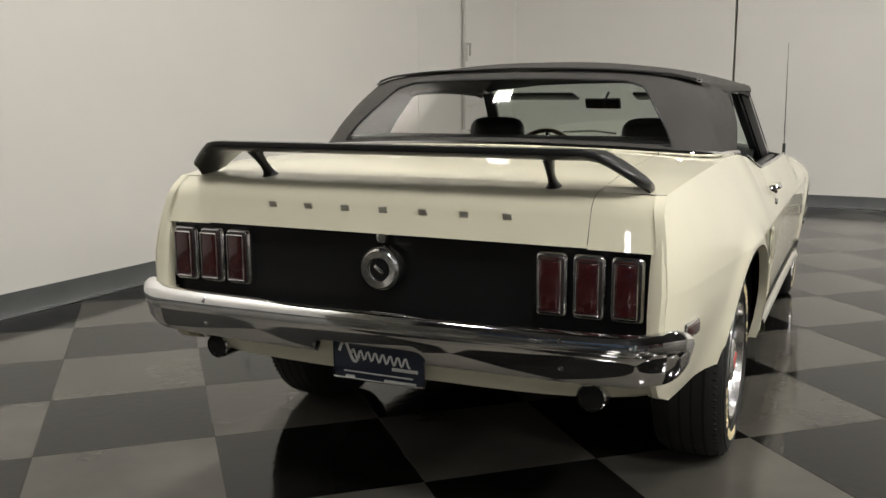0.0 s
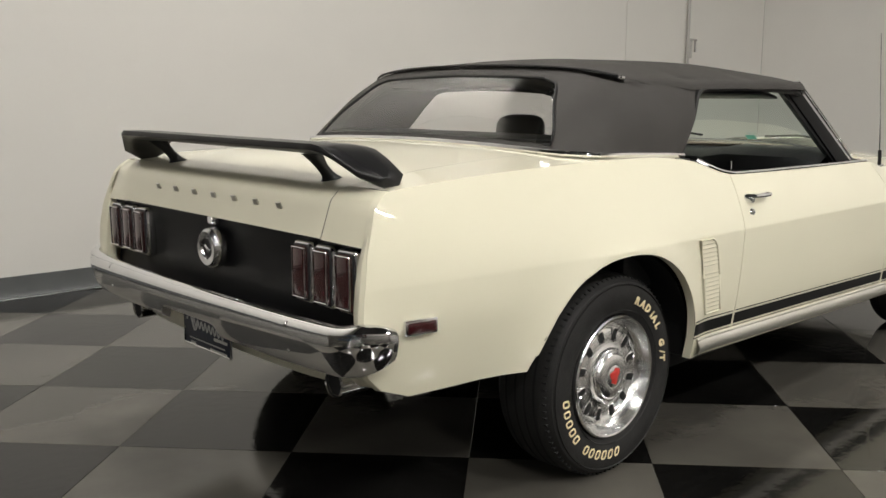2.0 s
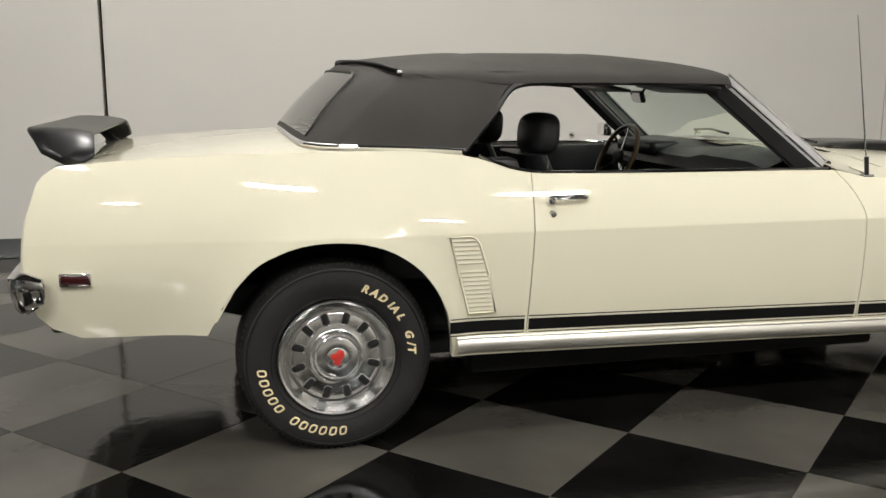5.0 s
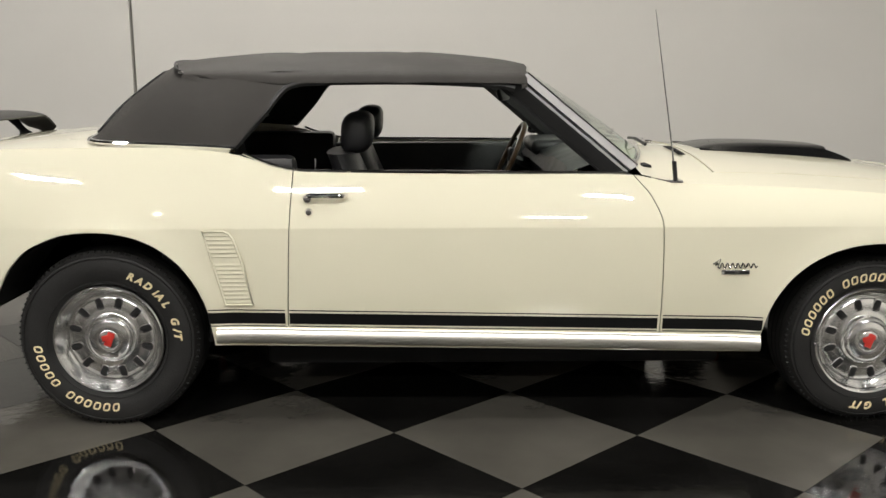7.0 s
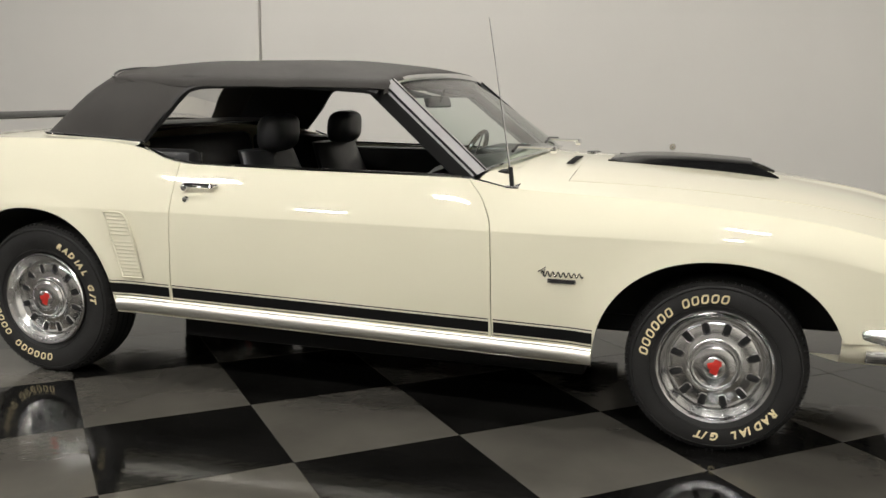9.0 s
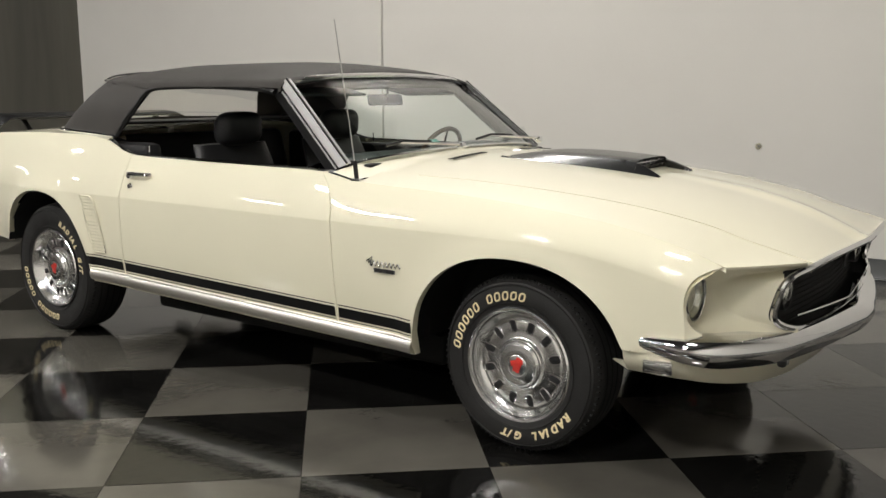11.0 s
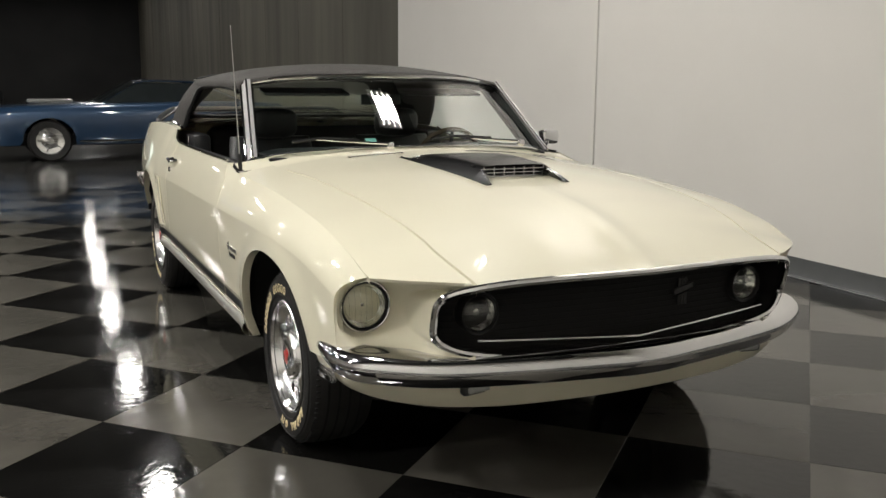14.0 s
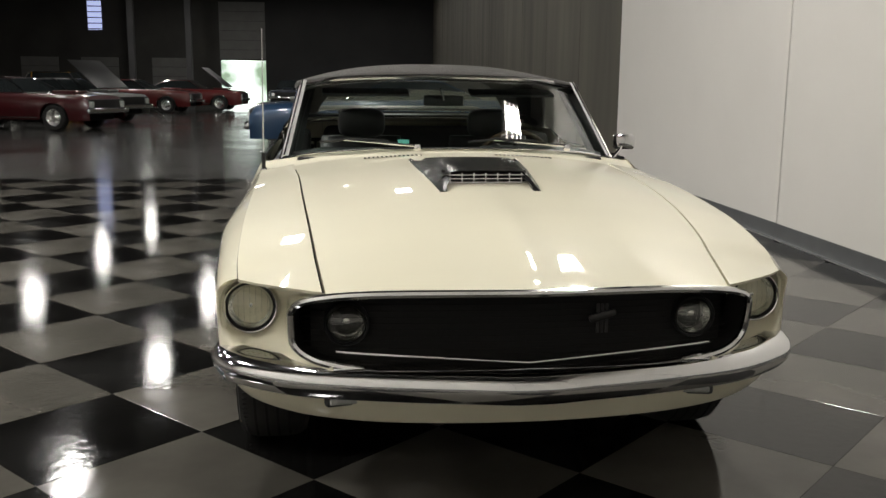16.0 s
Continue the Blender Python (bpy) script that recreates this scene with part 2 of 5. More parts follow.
def path(pts, n):
    """n+1 places along a smooth line through pts."""
    pts = [Vector(p) for p in pts]
    s = [0.0]
    for a, b in zip(pts, pts[1:]):
        s.append(s[-1] + (b - a).length)
    fs = [smooth_curve(s, [p[k] for p in pts]) for k in range(3)]
    return [Vector([f(s[-1] * i / n) for f in fs]) for i in range(n + 1)]


def text_mesh(txt, size, extrude=0.001, bold=0.0, slant=0.0):
    cu = bpy.data.curves.new("lettering", 'FONT')
    cu.body = txt
    cu.size = size
    cu.extrude = extrude
    cu.align_x, cu.align_y = 'CENTER', 'CENTER'
    cu.offset, cu.shear = bold, slant
    cu.resolution_u = 3
    ob = bpy.data.objects.new("lettering", cu)
    scene.collection.objects.link(ob)
    dg = bpy.context.evaluated_depsgraph_get()
    me = bpy.data.meshes.new_from_object(ob.evaluated_get(dg))
    bpy.data.objects.remove(ob)
    return me


# ---- the hall ----
WALL_U0, WALL_U1 = -6.2, 7.55
HALL_U0, HALL_V1, HALL_H = -46.0, 24.0, 7.6


def wall_slab(name, u0, u1, v0, v1, z0, z1, material, label, category="wall"):
    bm = bmesh.new()
    c = room((u0 + u1) / 2, (v0 + v1) / 2, (z0 + z1) / 2)
    box(bm, c, (abs(u1 - u0), abs(v1 - v0), z1 - z0), rot=Matrix.Rotation(SKEW, 3, 'Z'))
    return tagged(part(name, bm, material, smooth=False), label, category, kind="structure")


# white wall: boards with open joints
JOINTS = [-6.2, -1.13, 5.11, 7.55]
white = tagged(new("wall_north"), "smooth white painted board wall with narrow dark joints", "wall", kind="structure")
for a, b in zip(JOINTS, JOINTS[1:]):
    g = 0.026 if a == -1.13 else 0.005
    part("wall_board", boxm(room((a + b) / 2 + g / 2, -0.06, HALL_H / 2), (b - a - g, 0.12, HALL_H), 0.002, 1, Matrix.Rotation(SKEW, 3, 'Z')), WALLW, white)
wall_slab("wall_backing", WALL_U0, WALL_U1 + 0.3, -0.14, -0.24, 0, HALL_H, BLACKGAP, "dark framing behind the white boards")
east = tagged(new("wall_east"), "white painted end wall with one dark joint", "wall", kind="structure")
for a, b in ((0.0, 2.59), (2.615, 12.0), (12.004, 24.0)):
    part("wall_board", boxm(room(WALL_U1 + 0.06, (a + b) / 2, HALL_H / 2), (0.12, b - a, HALL_H), 0.002, 1, Matrix.Rotation(SKEW, 3, 'Z')), WALLW, east)
wall_slab("wall_east_backing", WALL_U1 + 0.13, WALL_U1 + 0.2, 0, 24, 0, HALL_H, BLACKGAP, "dark framing behind the end wall")


def cove_base(name, u0, v0, u1, v1, nx, ny):
    """Grey vinyl base with a cove foot and a thin bright strip on the floor."""
    prof = [(0.0, 0.132), (0.006, 0.130), (0.007, 0.03), (0.014, 0.012), (0.03, 0.004), (0.03, 0.0)]
    rows = []
    for k in range(2):
        u, v = (u0, v0) if k == 0 else (u1, v1)
        rows.append([room(u + nx * d, v + ny * d, z) for d, z in prof])
    ob = part(name, grid(rows), BASEB)
    tagged(ob, "dark grey vinyl cove skirting along the white wall", "skirting", kind="structure")
    st = [room(u0 + nx * 0.036, v0 + ny * 0.036, 0.002), room(u1 + nx * 0.036, v1 + ny * 0.036, 0.002)]
    part("edge_strip", tube(st, 0.007, 6, flat=0.4), ALU, ob, "thin bright metal strip")
    return ob


cove_base("baseboard", WALL_U0, 0, WALL_U1, 0, 0, 1)
cove_base("baseboard", WALL_U1, 0, WALL_U1, 24, -1, 0)

# bare concrete wall beyond the white boards, in tall panels
conc = tagged(new("wall_concrete"), "bare brownish grey tilt-up concrete wall panels, stained", "wall", kind="structure")
u = -6.2
while u > HALL_U0:
    part("concrete_panel", boxm(room(u - 1.5, -0.24, HALL_H / 2), (2.98, 0.24, HALL_H), 0.01, 1, Matrix.Rotation(SKEW, 3, 'Z')), CONC, conc)
    u -= 3.0
# far wall with doors
DV0, DV1 = 9.2, 11.7
fw = HALL_U0
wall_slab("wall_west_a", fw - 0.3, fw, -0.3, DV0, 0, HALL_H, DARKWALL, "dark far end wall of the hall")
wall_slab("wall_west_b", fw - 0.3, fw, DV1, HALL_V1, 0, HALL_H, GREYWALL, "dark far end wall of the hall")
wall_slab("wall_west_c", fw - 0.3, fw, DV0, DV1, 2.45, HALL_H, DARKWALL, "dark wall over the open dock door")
# unseen wall, made white so the chrome and car side catch more light
wall_slab("wall_south_bounce", HALL_U0 - 0.3, WALL_U1 + 0.2, HALL_V1, HALL_V1 + 0.3, 0, HALL_H, WALLW, "unseen side wall of the hall, white to bounce light and brighten the chrome")
tagged(part("ceiling", boxm(room(-19.3, 11.8, HALL_H + 0.1), (54, 25, 0.2), rot=Matrix.Rotation(SKEW, 3, 'Z')), CEIL, smooth=False),
       "dark steel roof deck high over the hall", "ceiling", kind="structure")
for k in range(9):
    wall_slab("roof_beam", -44 + k * 6.2, -43.75 + k * 6.2, 0, 24, HALL_H - 0.55, HALL_H, CEIL, "dark steel roof beam", "beam")
tagged(part("backdrop", boxm(room(fw - 2.2, 10.4, 2.0), (0.05, 9, 6), rot=Matrix.Rotation(SKEW, 3, 'Z')), DAY, smooth=False),
       "bright overexposed daylight and greenery outside the dock door", "backdrop", kind="structure")


def roller_door(v, w, z0, z1, name="roller_door", label="pale grey closed sectional dock door"):
    r = root(name, label, "door", kind="structure")
    n = max(2, round((z1 - z0) / 0.5))
    for k in range(n):
        h = (z1 - z0) / n
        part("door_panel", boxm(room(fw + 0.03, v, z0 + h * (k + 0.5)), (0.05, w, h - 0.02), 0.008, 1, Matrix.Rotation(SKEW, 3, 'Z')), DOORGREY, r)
    return r


roller_door((DV0 + DV1) / 2, 2.5, 2.5, 5.6, "roller_door", "pale grey dock door raised above a bright opening")
for v in (14.4, 18.2, 21.4):
    roller_door(v, 2.0, 0.0, 2.55)
r = root("high_window", "tall narrow window with bluish daylight", "window", kind="structure")
part("pane", boxm(room(fw + 0.03, 18.35, 5.4), (0.03, 0.74, 2.8), rot=Matrix.Rotation(SKEW, 3, 'Z')), DAYBLUE, r)
for k in range(10):
    part("glazing_bar", boxm(room(fw + 0.06, 18.35, 4.05 + 0.3 * k), (0.04, 0.78, 0.05), rot=Matrix.Rotation(SKEW, 3, 'Z')), DARKWALL, r)

for v in (15.9, 12.9):
    wall_slab("steel_column", fw + 1.5, fw + 1.8, v, v + 0.3, 0, HALL_H, CEIL, "dark steel roof column", "column")

# pipe on the white wall with its bracket, and a wall bolt
r = root("wall_conduit", "white painted thin conduit with a small valve on the wall", "pipe")
part("pipe", tube([room(6.08, 0.03, .15), room(6.08, 0.03, HALL_H)], 0.016, 8), CONDUIT, r)
part("valve", boxm(room(6.08, 0.05, 1.66), (0.05, 0.04, 0.20), 0.008), CONDUIT, r)
part("lever", boxm(room(6.12, 0.07, 1.745), (0.12, 0.015, 0.02), 0.004), DULLCHROME, r)
part("lever", boxm(room(6.15, 0.07, 1.68), (0.02, 0.015, 0.12), 0.004), DULLCHROME, r)
r = root("wall_bolt", "small metal bolt head on the white wall", "bolt")
part("plate", lathe([(0, 0.004), (0.022, 0.004), (0.024, 0)], 16, room(2.36, 0.0, 0.827), sy=-1), DULLCHROME, r)
part("stud", lathe([(0, 0.03), (0.008, 0.028), (0.009, 0)], 10, room(2.36, 0.0, 0.827), sy=-1), DULLCHROME, r)

# lamps in rows
LAMP_Z = 6.0


def ceiling_light(p):
    r = root("ceiling_light", "long white fluorescent high-bay fixture", "ceiling light", "hall lights", at=p)
    part("housing", boxm((0, 0, 0.06), (1.1, 0.46, 0.08), 0.02), LAMPWHITE, r)
    for k in range(4):
        part("tube", tube([(-0.5, -0.165 + 0.11 * k, 0.0), (0.5, -0.165 + 0.11 * k, 0.0)], 0.018, 8), GLOW, r)
    part("hanger", tube([(-0.5, 0, 0.1), (-0.5, 0, HALL_H - LAMP_Z)], 0.006, 6), DULLCHROME, r)
    part("hanger", tube([(0.5, 0, 0.1), (0.5, 0, HALL_H - LAMP_Z)], 0.006, 6), DULLCHROME, r)
    return r


first_lamp = None
LAMPS = [(u, v, 105) for u in (-41, -32.5, -24.5, -17, -10) for v in (3.1, 8.9, 14.7)]
LAMPS += [(0.15, 1.22, 260), (-3.4, 5.4, 170), (3.9, 5.4, 165), (-3.4, 9.6, 340), (0.3, 9.6, 340), (4.0, 9.6, 375), (-3.4, 14.7, 340), (3.9, 14.7, 400)]
for u, v, power in LAMPS:
    p = room(u, v, LAMP_Z)
    turn = Matrix.Translation(p) @ Matrix.Rotation(SKEW, 4, 'Z')
    if first_lamp is None:
        first_lamp = ceiling_light(p)
        first_lamp.matrix_basis = turn
    else:
        copy_thing(first_lamp, turn)
    L = bpy.data.lights.new("lamp_light", 'AREA')
    L.shape, L.size, L.size_y = 'RECTANGLE', 0.7 if power == 260 else 1.0, 0.36
    L.color = (1.0, 0.972, 0.925)
    L.energy = power * 0.735
    lo = new("lamp_light", L)
    lo.matrix_basis = Matrix.Translation(p - Vector((0, 0, 0.03))) @ Matrix.Rotation(SKEW, 4, 'Z')


# ---- the convertible ----
# x ahead from the rear axle, y to the car's left, z up
WB = 2.743
y_mid = smooth_curve([-.97, -.9, -.8, -.5, 0, .4, 1.2, 2.2, 2.74, 3.1, 3.3, 3.42, 3.6],
                     [.785, .803, .827, .858, .895, .905, .905, .908, .905, .887, .872, .855, .80])
y_sh = smooth_curve([-.97, -.9, -.5, 0, .4, .7, 1.0, 1.85, 2.02, 2.5, 3.0, 3.3, 3.42, 3.6],
                    [.735, .755, .78, .785, .795, .83, .835, .835, .828, .82, .815, .81, .80, .74])
z_sh = smooth_curve([-.97, -.9, -.5, 0, .2, .45, .6, .7, 1.0, 1.85, 2.02, 2.5, 3.0, 3.3, 3.42, 3.6],
                    [.955, .965, .995, 1.005, 1.005, .985, .945, .925, .918, .910, .880, .858, .812, .748, .703, .685])
z_c = smooth_curve([-.9, -.82, -.5, -.1, .3, 1.7, 1.95, 2.25, 2.75, 3.18, 3.4, 3.55, 3.63],
                   [.962, .975, 1.015, 1.04, 1.04, .97, .965, .95, .915, .855, .80, .74, .70])


ARCHES = ((-0.010, .335, .394, .388), (WB, .305, .412, .370))


def z_base(x):
    if x < -.2:
        return .428
    if x > 3.05:
        return .432
    return .318 - .02 * x


def arch(x):
    out = 0
    for cx, cz, rx, rz in ARCHES:
        d = (x - cx) / rx
        if abs(d) < 1:
            out = max(out, cz + rz * (1 - abs(d) ** 2.25) ** .48)
    return out


def flare(x, z):
    f = 0
    for cx, cz, rx, rz in ARCHES:
        d = math.hypot((x - cx) / rx, max(0, z - cz) / rz)
        f = max(f, .013 * math.exp(-((d - 1.02) / .13) ** 2) if d >= 1.02 else .013)
        if z < cz:
            f *= 0.6
    return f if .3 < z else 0


ZC = .735   # height of the crease along the flank
sec = smooth_curve([.25, .33, .40, .50, .60, .70, ZC], [-.05, -.03, -.020, -.007, -.001, .002, .002])


def skin_y(x, z):
    """Half width of the body side at x, z."""
    zs, ys = z_sh(x), y_sh(x)
    zb = min(ZC, zs - .10)
    ym = y_mid(x)
    if z <= zb:
        tuck = .16 * max(0, .64 - z) * min(1, max(0, (-.30 - x) / .25))
        return ym + sec(z * (ZC / zb) if zb < ZC else z) + flare(x, z) - tuck
    yb = ym + sec(ZC)
    u = min(1, (z - zb) / (zs - zb))
    # the crease fades along the front wing and towards the tail
    k = .56 - .40 * min(1, max(0, (x - 2.05) / .7)) - .28 * min(1, max(0, (.5 - x) / .8))
    return yb - (yb - ys) * u * (k + (1.12 - k) * u - .12 * u * u) + flare(x, z) * (1 - u)


def top_z(x, y):
    ys = y_sh(x)
    a = min(1, abs(y) / ys)
    return z_sh(x) + (z_c(x) - z_sh(x)) * (1 - a ** 2.3)


LOW = [.25, .28, .31, .345, .38, .42, .46, .50, .55, .60, .64, .68, .705, .722, .731, ZC]
UP = [.02, .06, .12, .19, .25, .31, .38, .5, .62, .73, .82, .9, .96, 1.0]


def side_panel(xa, xb, cols, sgn, us=None, zmax=None):
    """Outer skin between two edges given as functions of height, cut by the wheel arches, with folded edges."""
    us = us or [i / cols for i in range(cols + 1)]
    rows = []
    levels = [(0, z) for z in LOW] + [(1, u) for u in UP]
    for kind, lv in levels:
        row = []
        for u in us:
            zz = lv if kind == 0 else ZC + (.93 - ZC) * lv
            x = xa(zz) + (xb(zz) - xa(zz)) * u
            zs = z_sh(x)
            zb = min(ZC, zs - .10)
            z = lv * (zb / ZC) if kind == 0 else zb + (zs - zb) * lv
            z = max(z, z_base(x), arch(x))
            row.append(Vector((x, sgn * skin_y(x, z), z)))
        for j, inner in ((0, 0), (-1, -1)):
            p = row[j].copy()
            p.y -= sgn * .025
            row = [p] + row if j == 0 else row + [p]
        rows.append(row)
    first = [p - Vector((0, sgn * .03, 0)) for p in rows[0]]
    rows = [first] + rows
    return grid(rows)


def cosine(a, b, n):
    return [a + (b - a) * (1 - math.cos(math.pi * i / n)) / 2 for i in range(n + 1)]


car = root("convertible_car", "cream two-door classic convertible with black soft top raised", "car")


def cpart(name, bm, material, label="", parent=None, angle=35):
    return part(name, bm, material, parent or car, label, angle)


gap_r = smooth_curve([.3, .36, .6, .92, 1.0], [.645, .648, .66, .676, .68])
gap_f = smooth_curve([.25, .41, .6, .75, .86, .92, 1.0], [1.972, 1.97, 1.968, 1.962, 1.925, 1.875, 1.82])
tail_x = smooth_curve([.43, .46, .50, .55, .67, .80, .843, .874, .898, .915, .93], [-.80, -.885, -.925, -.945, -.955, -.938, -.922, -.910, -.899, -.878, -.846])
G = .0019
for sgn, side in ((-1, "right"), (1, "left")):
    # quarter panel: denser columns round the arch
    xs = cosine(-.94, -.403, 10) + cosine(-.403, .383, 36)[1:] + cosine(.383, .66, 8)[1:]
    us = [(x + .94) / 1.6 for x in xs]
    q = cpart("quarter_panel", side_panel(tail_x, lambda z: gap_r(z) - G, 0, sgn, us), CREAM)
    d = cpart("door", side_panel(lambda z: gap_r(z) + G, lambda z: gap_f(z) - G, 24, sgn), CREAM)
    xs = cosine(1.97, 2.331, 8) + cosine(2.331, 3.155, 36)[1:] + cosine(3.155, 3.40, 10)[1:]
    us = [(x - 1.97) / 1.43 for x in xs]
    nose = smooth_curve([.23, .46, .574, .69, ZC, .81, .885, .93], [3.31, 3.325, 3.325, 3.318, 3.325, 3.342, 3.375, 3.405])
    fpan = cpart("front_fender", side_panel(lambda z: gap_f(z) + G, nose, 0, sgn, us), CREAM)
    # fender top up to the bonnet cut
    cut = smooth_curve([1.9, 2.2, 2.43, 2.9, 3.3, 3.585], [.69, .675, .655, .625, .59, .556])
    front_x = smooth_curve([0, .03, .3, .556, .65, .74, .80, .86], [3.632, 3.631, 3.614, 3.588, 3.543, 3.475, 3.412, 3.36])
    rows = []
    for i in range(41):
        t = i / 40
        row = []
        for k in range(9):
            w = k / 8
            x0 = 2.04
            ymax = y_sh(x0 + (3.43 - x0) * t)
            yc = cut(x0 + (3.55 - x0) * t) + .0055
            y = yc + (ymax - yc) * w
            x = x0 + (front_x(y) - x0) * t
            row.append(Vector((x, sgn * y, top_z(min(x, 3.6), y))))
        row.append(row[-1] + Vector((0, 0, -.015)))
        row.insert(0, row[0] + Vector((0, 0, -.025)))
        rows.append(row)
    rows.append([p + Vector((-.003, 0, -.008)) for p in rows[-1]])
    cpart("fender_top", grid(rows), CREAM, parent=fpan)
    # quarter top beside the boot lid
    rows = []
    for x in [-.84 + .046 * i for i in range(29)]:
        y0 = .5868 + (.11 * max(0, (x + .1) / .55) if x > -.1 else 0)
        ys = y_sh(x)
        y0 = min(y0, ys - .05)
        row = [Vector((x, sgn * (y0 + (ys - y0) * k / 6), top_z(x, y0 + (ys - y0) * k / 6))) for k in range(7)]
        rows.append([row[0] + Vector((0, 0, -.02))] + row)
    cpart("quarter_top", grid(rows), CREAM, parent=q)
    # rolled tail corner
    roll = [(-.84, 0.0), (-.875, -.012), (-.897, -.032), (-.908, -.06), (-.92, -.095), (-.934, -.135)]
    rows = []
    for x, dz in roll:
        rows.append([Vector((x + .012 * (k / 6) ** 3 * (1 if dz < 0 else 0), sgn * (.5868 + (skin_y(x, top_z(-.84, .75) + dz - .004) - .002 - .5868) * k / 6),
                             top_z(-.84, .5868 + .15 * k / 6) + dz - .004 * (k / 6) ** 2)) for k in range(7)])
    cpart("tail_corner", grid(rows), CREAM, parent=q)
    # upright strip between tail panel and side
    rows = []
    for z in (.43, .46, .50, .56, .62, .68, .74, .80, .845, .87):
        xx = tail_x(z)
        yo = skin_y(xx, z)
        yi = .745 if z < .85 else .75
        rows.append([Vector((xx + .035, sgn * yi, z)), Vector((xx + .004, sgn * yi, z)), Vector((xx - .006, sgn * (yi + .012), z)),
                     Vector((xx - .008, sgn * (yo - .012), z)), Vector((xx, sgn * (yo - .001), z))])
    cpart("tail_end_cap", grid(rows), CREAM, parent=q)
    # rocker moulding and stripe
    rows = []
    for i in range(31):
        x = .40 + 1.93 * i / 30
        zc = .349 - .0222 * (x - .456)
        yy = skin_y(x, zc)
        rows.append([Vector((x, sgn * (yy + dy), zc + dz)) for dy, dz in ((.002, .031), (.010, .030), (.012, .026), (.010, .021), (.013, .017), (.018, .006), (.018, -.008), (.013, -.020), (.004, -.028), (-.012, -.032))])
    cpart("rocker_moulding", grid(rows), SATIN, "satin bright metal sill moulding")

    def stripe(name, x0, x1, za, zb):
        rows = []
        for i in range(25):
            x = x0 + (x1 - x0) * i / 24
            rows.append([Vector((x, sgn * (skin_y(x, f(x)) + .0016), f(x))) for f in (za, lambda x: za(x) * .5 + zb(x) * .5, zb)])
        return cpart(name, grid(rows), STRIPE, "matt black side stripe")
    for x0, x1 in ((.374, .641), (.656, 1.96), (1.978, 2.332)):
        stripe("side_stripe", x0, x1, lambda x: .4312 - .0200 * (x - .65), lambda x: .390 - .0195 * (x - .65))
        stripe("pin_stripe", x0, x1, lambda x: .4425 - .0200 * (x - .65), lambda x: .4385 - .0200 * (x - .65))
        stripe("pin_stripe", x0, x1, lambda x: .3835 - .0195 * (x - .65), lambda x: .380 - .0195 * (x - .65))
    # false air scoop with slats in the quarter panel
    def vent_at(u, v, out):
        x = .370 + .067 * (1 - v) + u * (.096 + .006 * math.sin(math.pi * v) - .06 * max(0, v - .86) ** 1.2)
        z = .464 + (.727 - .464) * v
        return Vector((x, sgn * (skin_y(x, z) + out), z))
    vent = cpart("side_scoop", grid([[vent_at(u, v, .004) for u in (0, .5, 1)] for v in (0, .25, .5, .75, 1)]), CREAM, "ribbed cream louvre panel")
    for k in range(17):
        if k == 10:
            continue
        v0, v1 = .02 + .057 * k, .02 + .057 * k + .04
        rows = [[vent_at(.06 + .88 * u, v0, .005) for u in (0, .33, .66, 1)], [vent_at(.04 + .88 * u, v0 + .012, .0072) for u in (0, .33, .66, 1)],
                [vent_at(.06 + .88 * u, v1, .006) for u in (0, .33, .66, 1)]]
        part("slat", grid(rows), CREAM, vent)
    rim_pts = [vent_at(*uv, .006) for uv in ((0, 0), (1, 0), (1, .5), (1, .90), (.94, .97), (.80, 1), (0, 1), (0, .5))]
    part("slat_frame", tube(rim_pts, .004, 6, closed=True), CREAM, vent)
    # door handle and lock
    hx, hz = .715, .845
    h = cpart("door_handle", tube(path([(hx + .01, sgn * (skin_y(.74, hz) + .004), hz), (hx + .022, sgn * (skin_y(.74, hz) + .03), hz + .002),
                                        (hx + .08, sgn * (skin_y(.79, hz) + .034), hz + .002), (hx + .135, sgn * (skin_y(.85, hz) + .028), hz + .001),
                                        (hx + .148, sgn * (skin_y(.86, hz) + .004), hz)], 20), .0085, 8), CHROME, "chrome pull handle", parent=d)
    part("button", lathe([(0, .03), (.013, .028), (.016, .02), (.017, 0)], 18, (hx + .016, sgn * skin_y(.73, hz), hz - .008), sy=sgn), CHROME, h)
    cpart("door_lock", lathe([(0, .010), (.010, .009), (.014, 0)], 16, (.735, sgn * skin_y(.73, .79), .79), sy=sgn), CHROME, parent=d)
    # rear and front side markers
    for x0, x1, zc, m, lab in ((-.85, -.752, .627, REDLENS, "red side marker lamp in a chrome frame"), (3.20, 3.29, .392, DULLCHROME, "clear side marker lamp in a chrome frame")):
        xc = (x0 + x1) / 2
        yy = skin_y(xc, zc) + .002 if x0 < 0 else .868
        ang = math.atan2(skin_y(x1, zc) - skin_y(x0, zc), x1 - x0) * sgn
        rot = Matrix.Rotation(ang, 3, 'Z')
        mk = cpart("side_marker", boxm((xc, sgn * yy, zc), (x1 - x0, .016, .042), .005, 2, rot), CHROME, lab)
        part("lens", boxm((xc, sgn * (yy + .004), zc), ((x1 - x0) * .86, .014, .028), .004, 2, rot), m, mk)
    # wheelhouse, dark
    for cx, rx in ((0.0, .425), (WB, .445)):
        rows = []
        for k in range(21):
            a = radians((0 if cx < 1 else 17) + 163 * k / 20)
            ring = [Vector((cx + rx * math.cos(a), sgn * yy, .31 + rx * math.sin(a) * .98)) for yy in (.855, .5)]
            rows.append(ring + [Vector((cx + rx * .1 * math.cos(a), sgn * .5, .31 + rx * .1 * math.sin(a)))])
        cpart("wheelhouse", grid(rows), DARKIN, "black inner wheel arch")
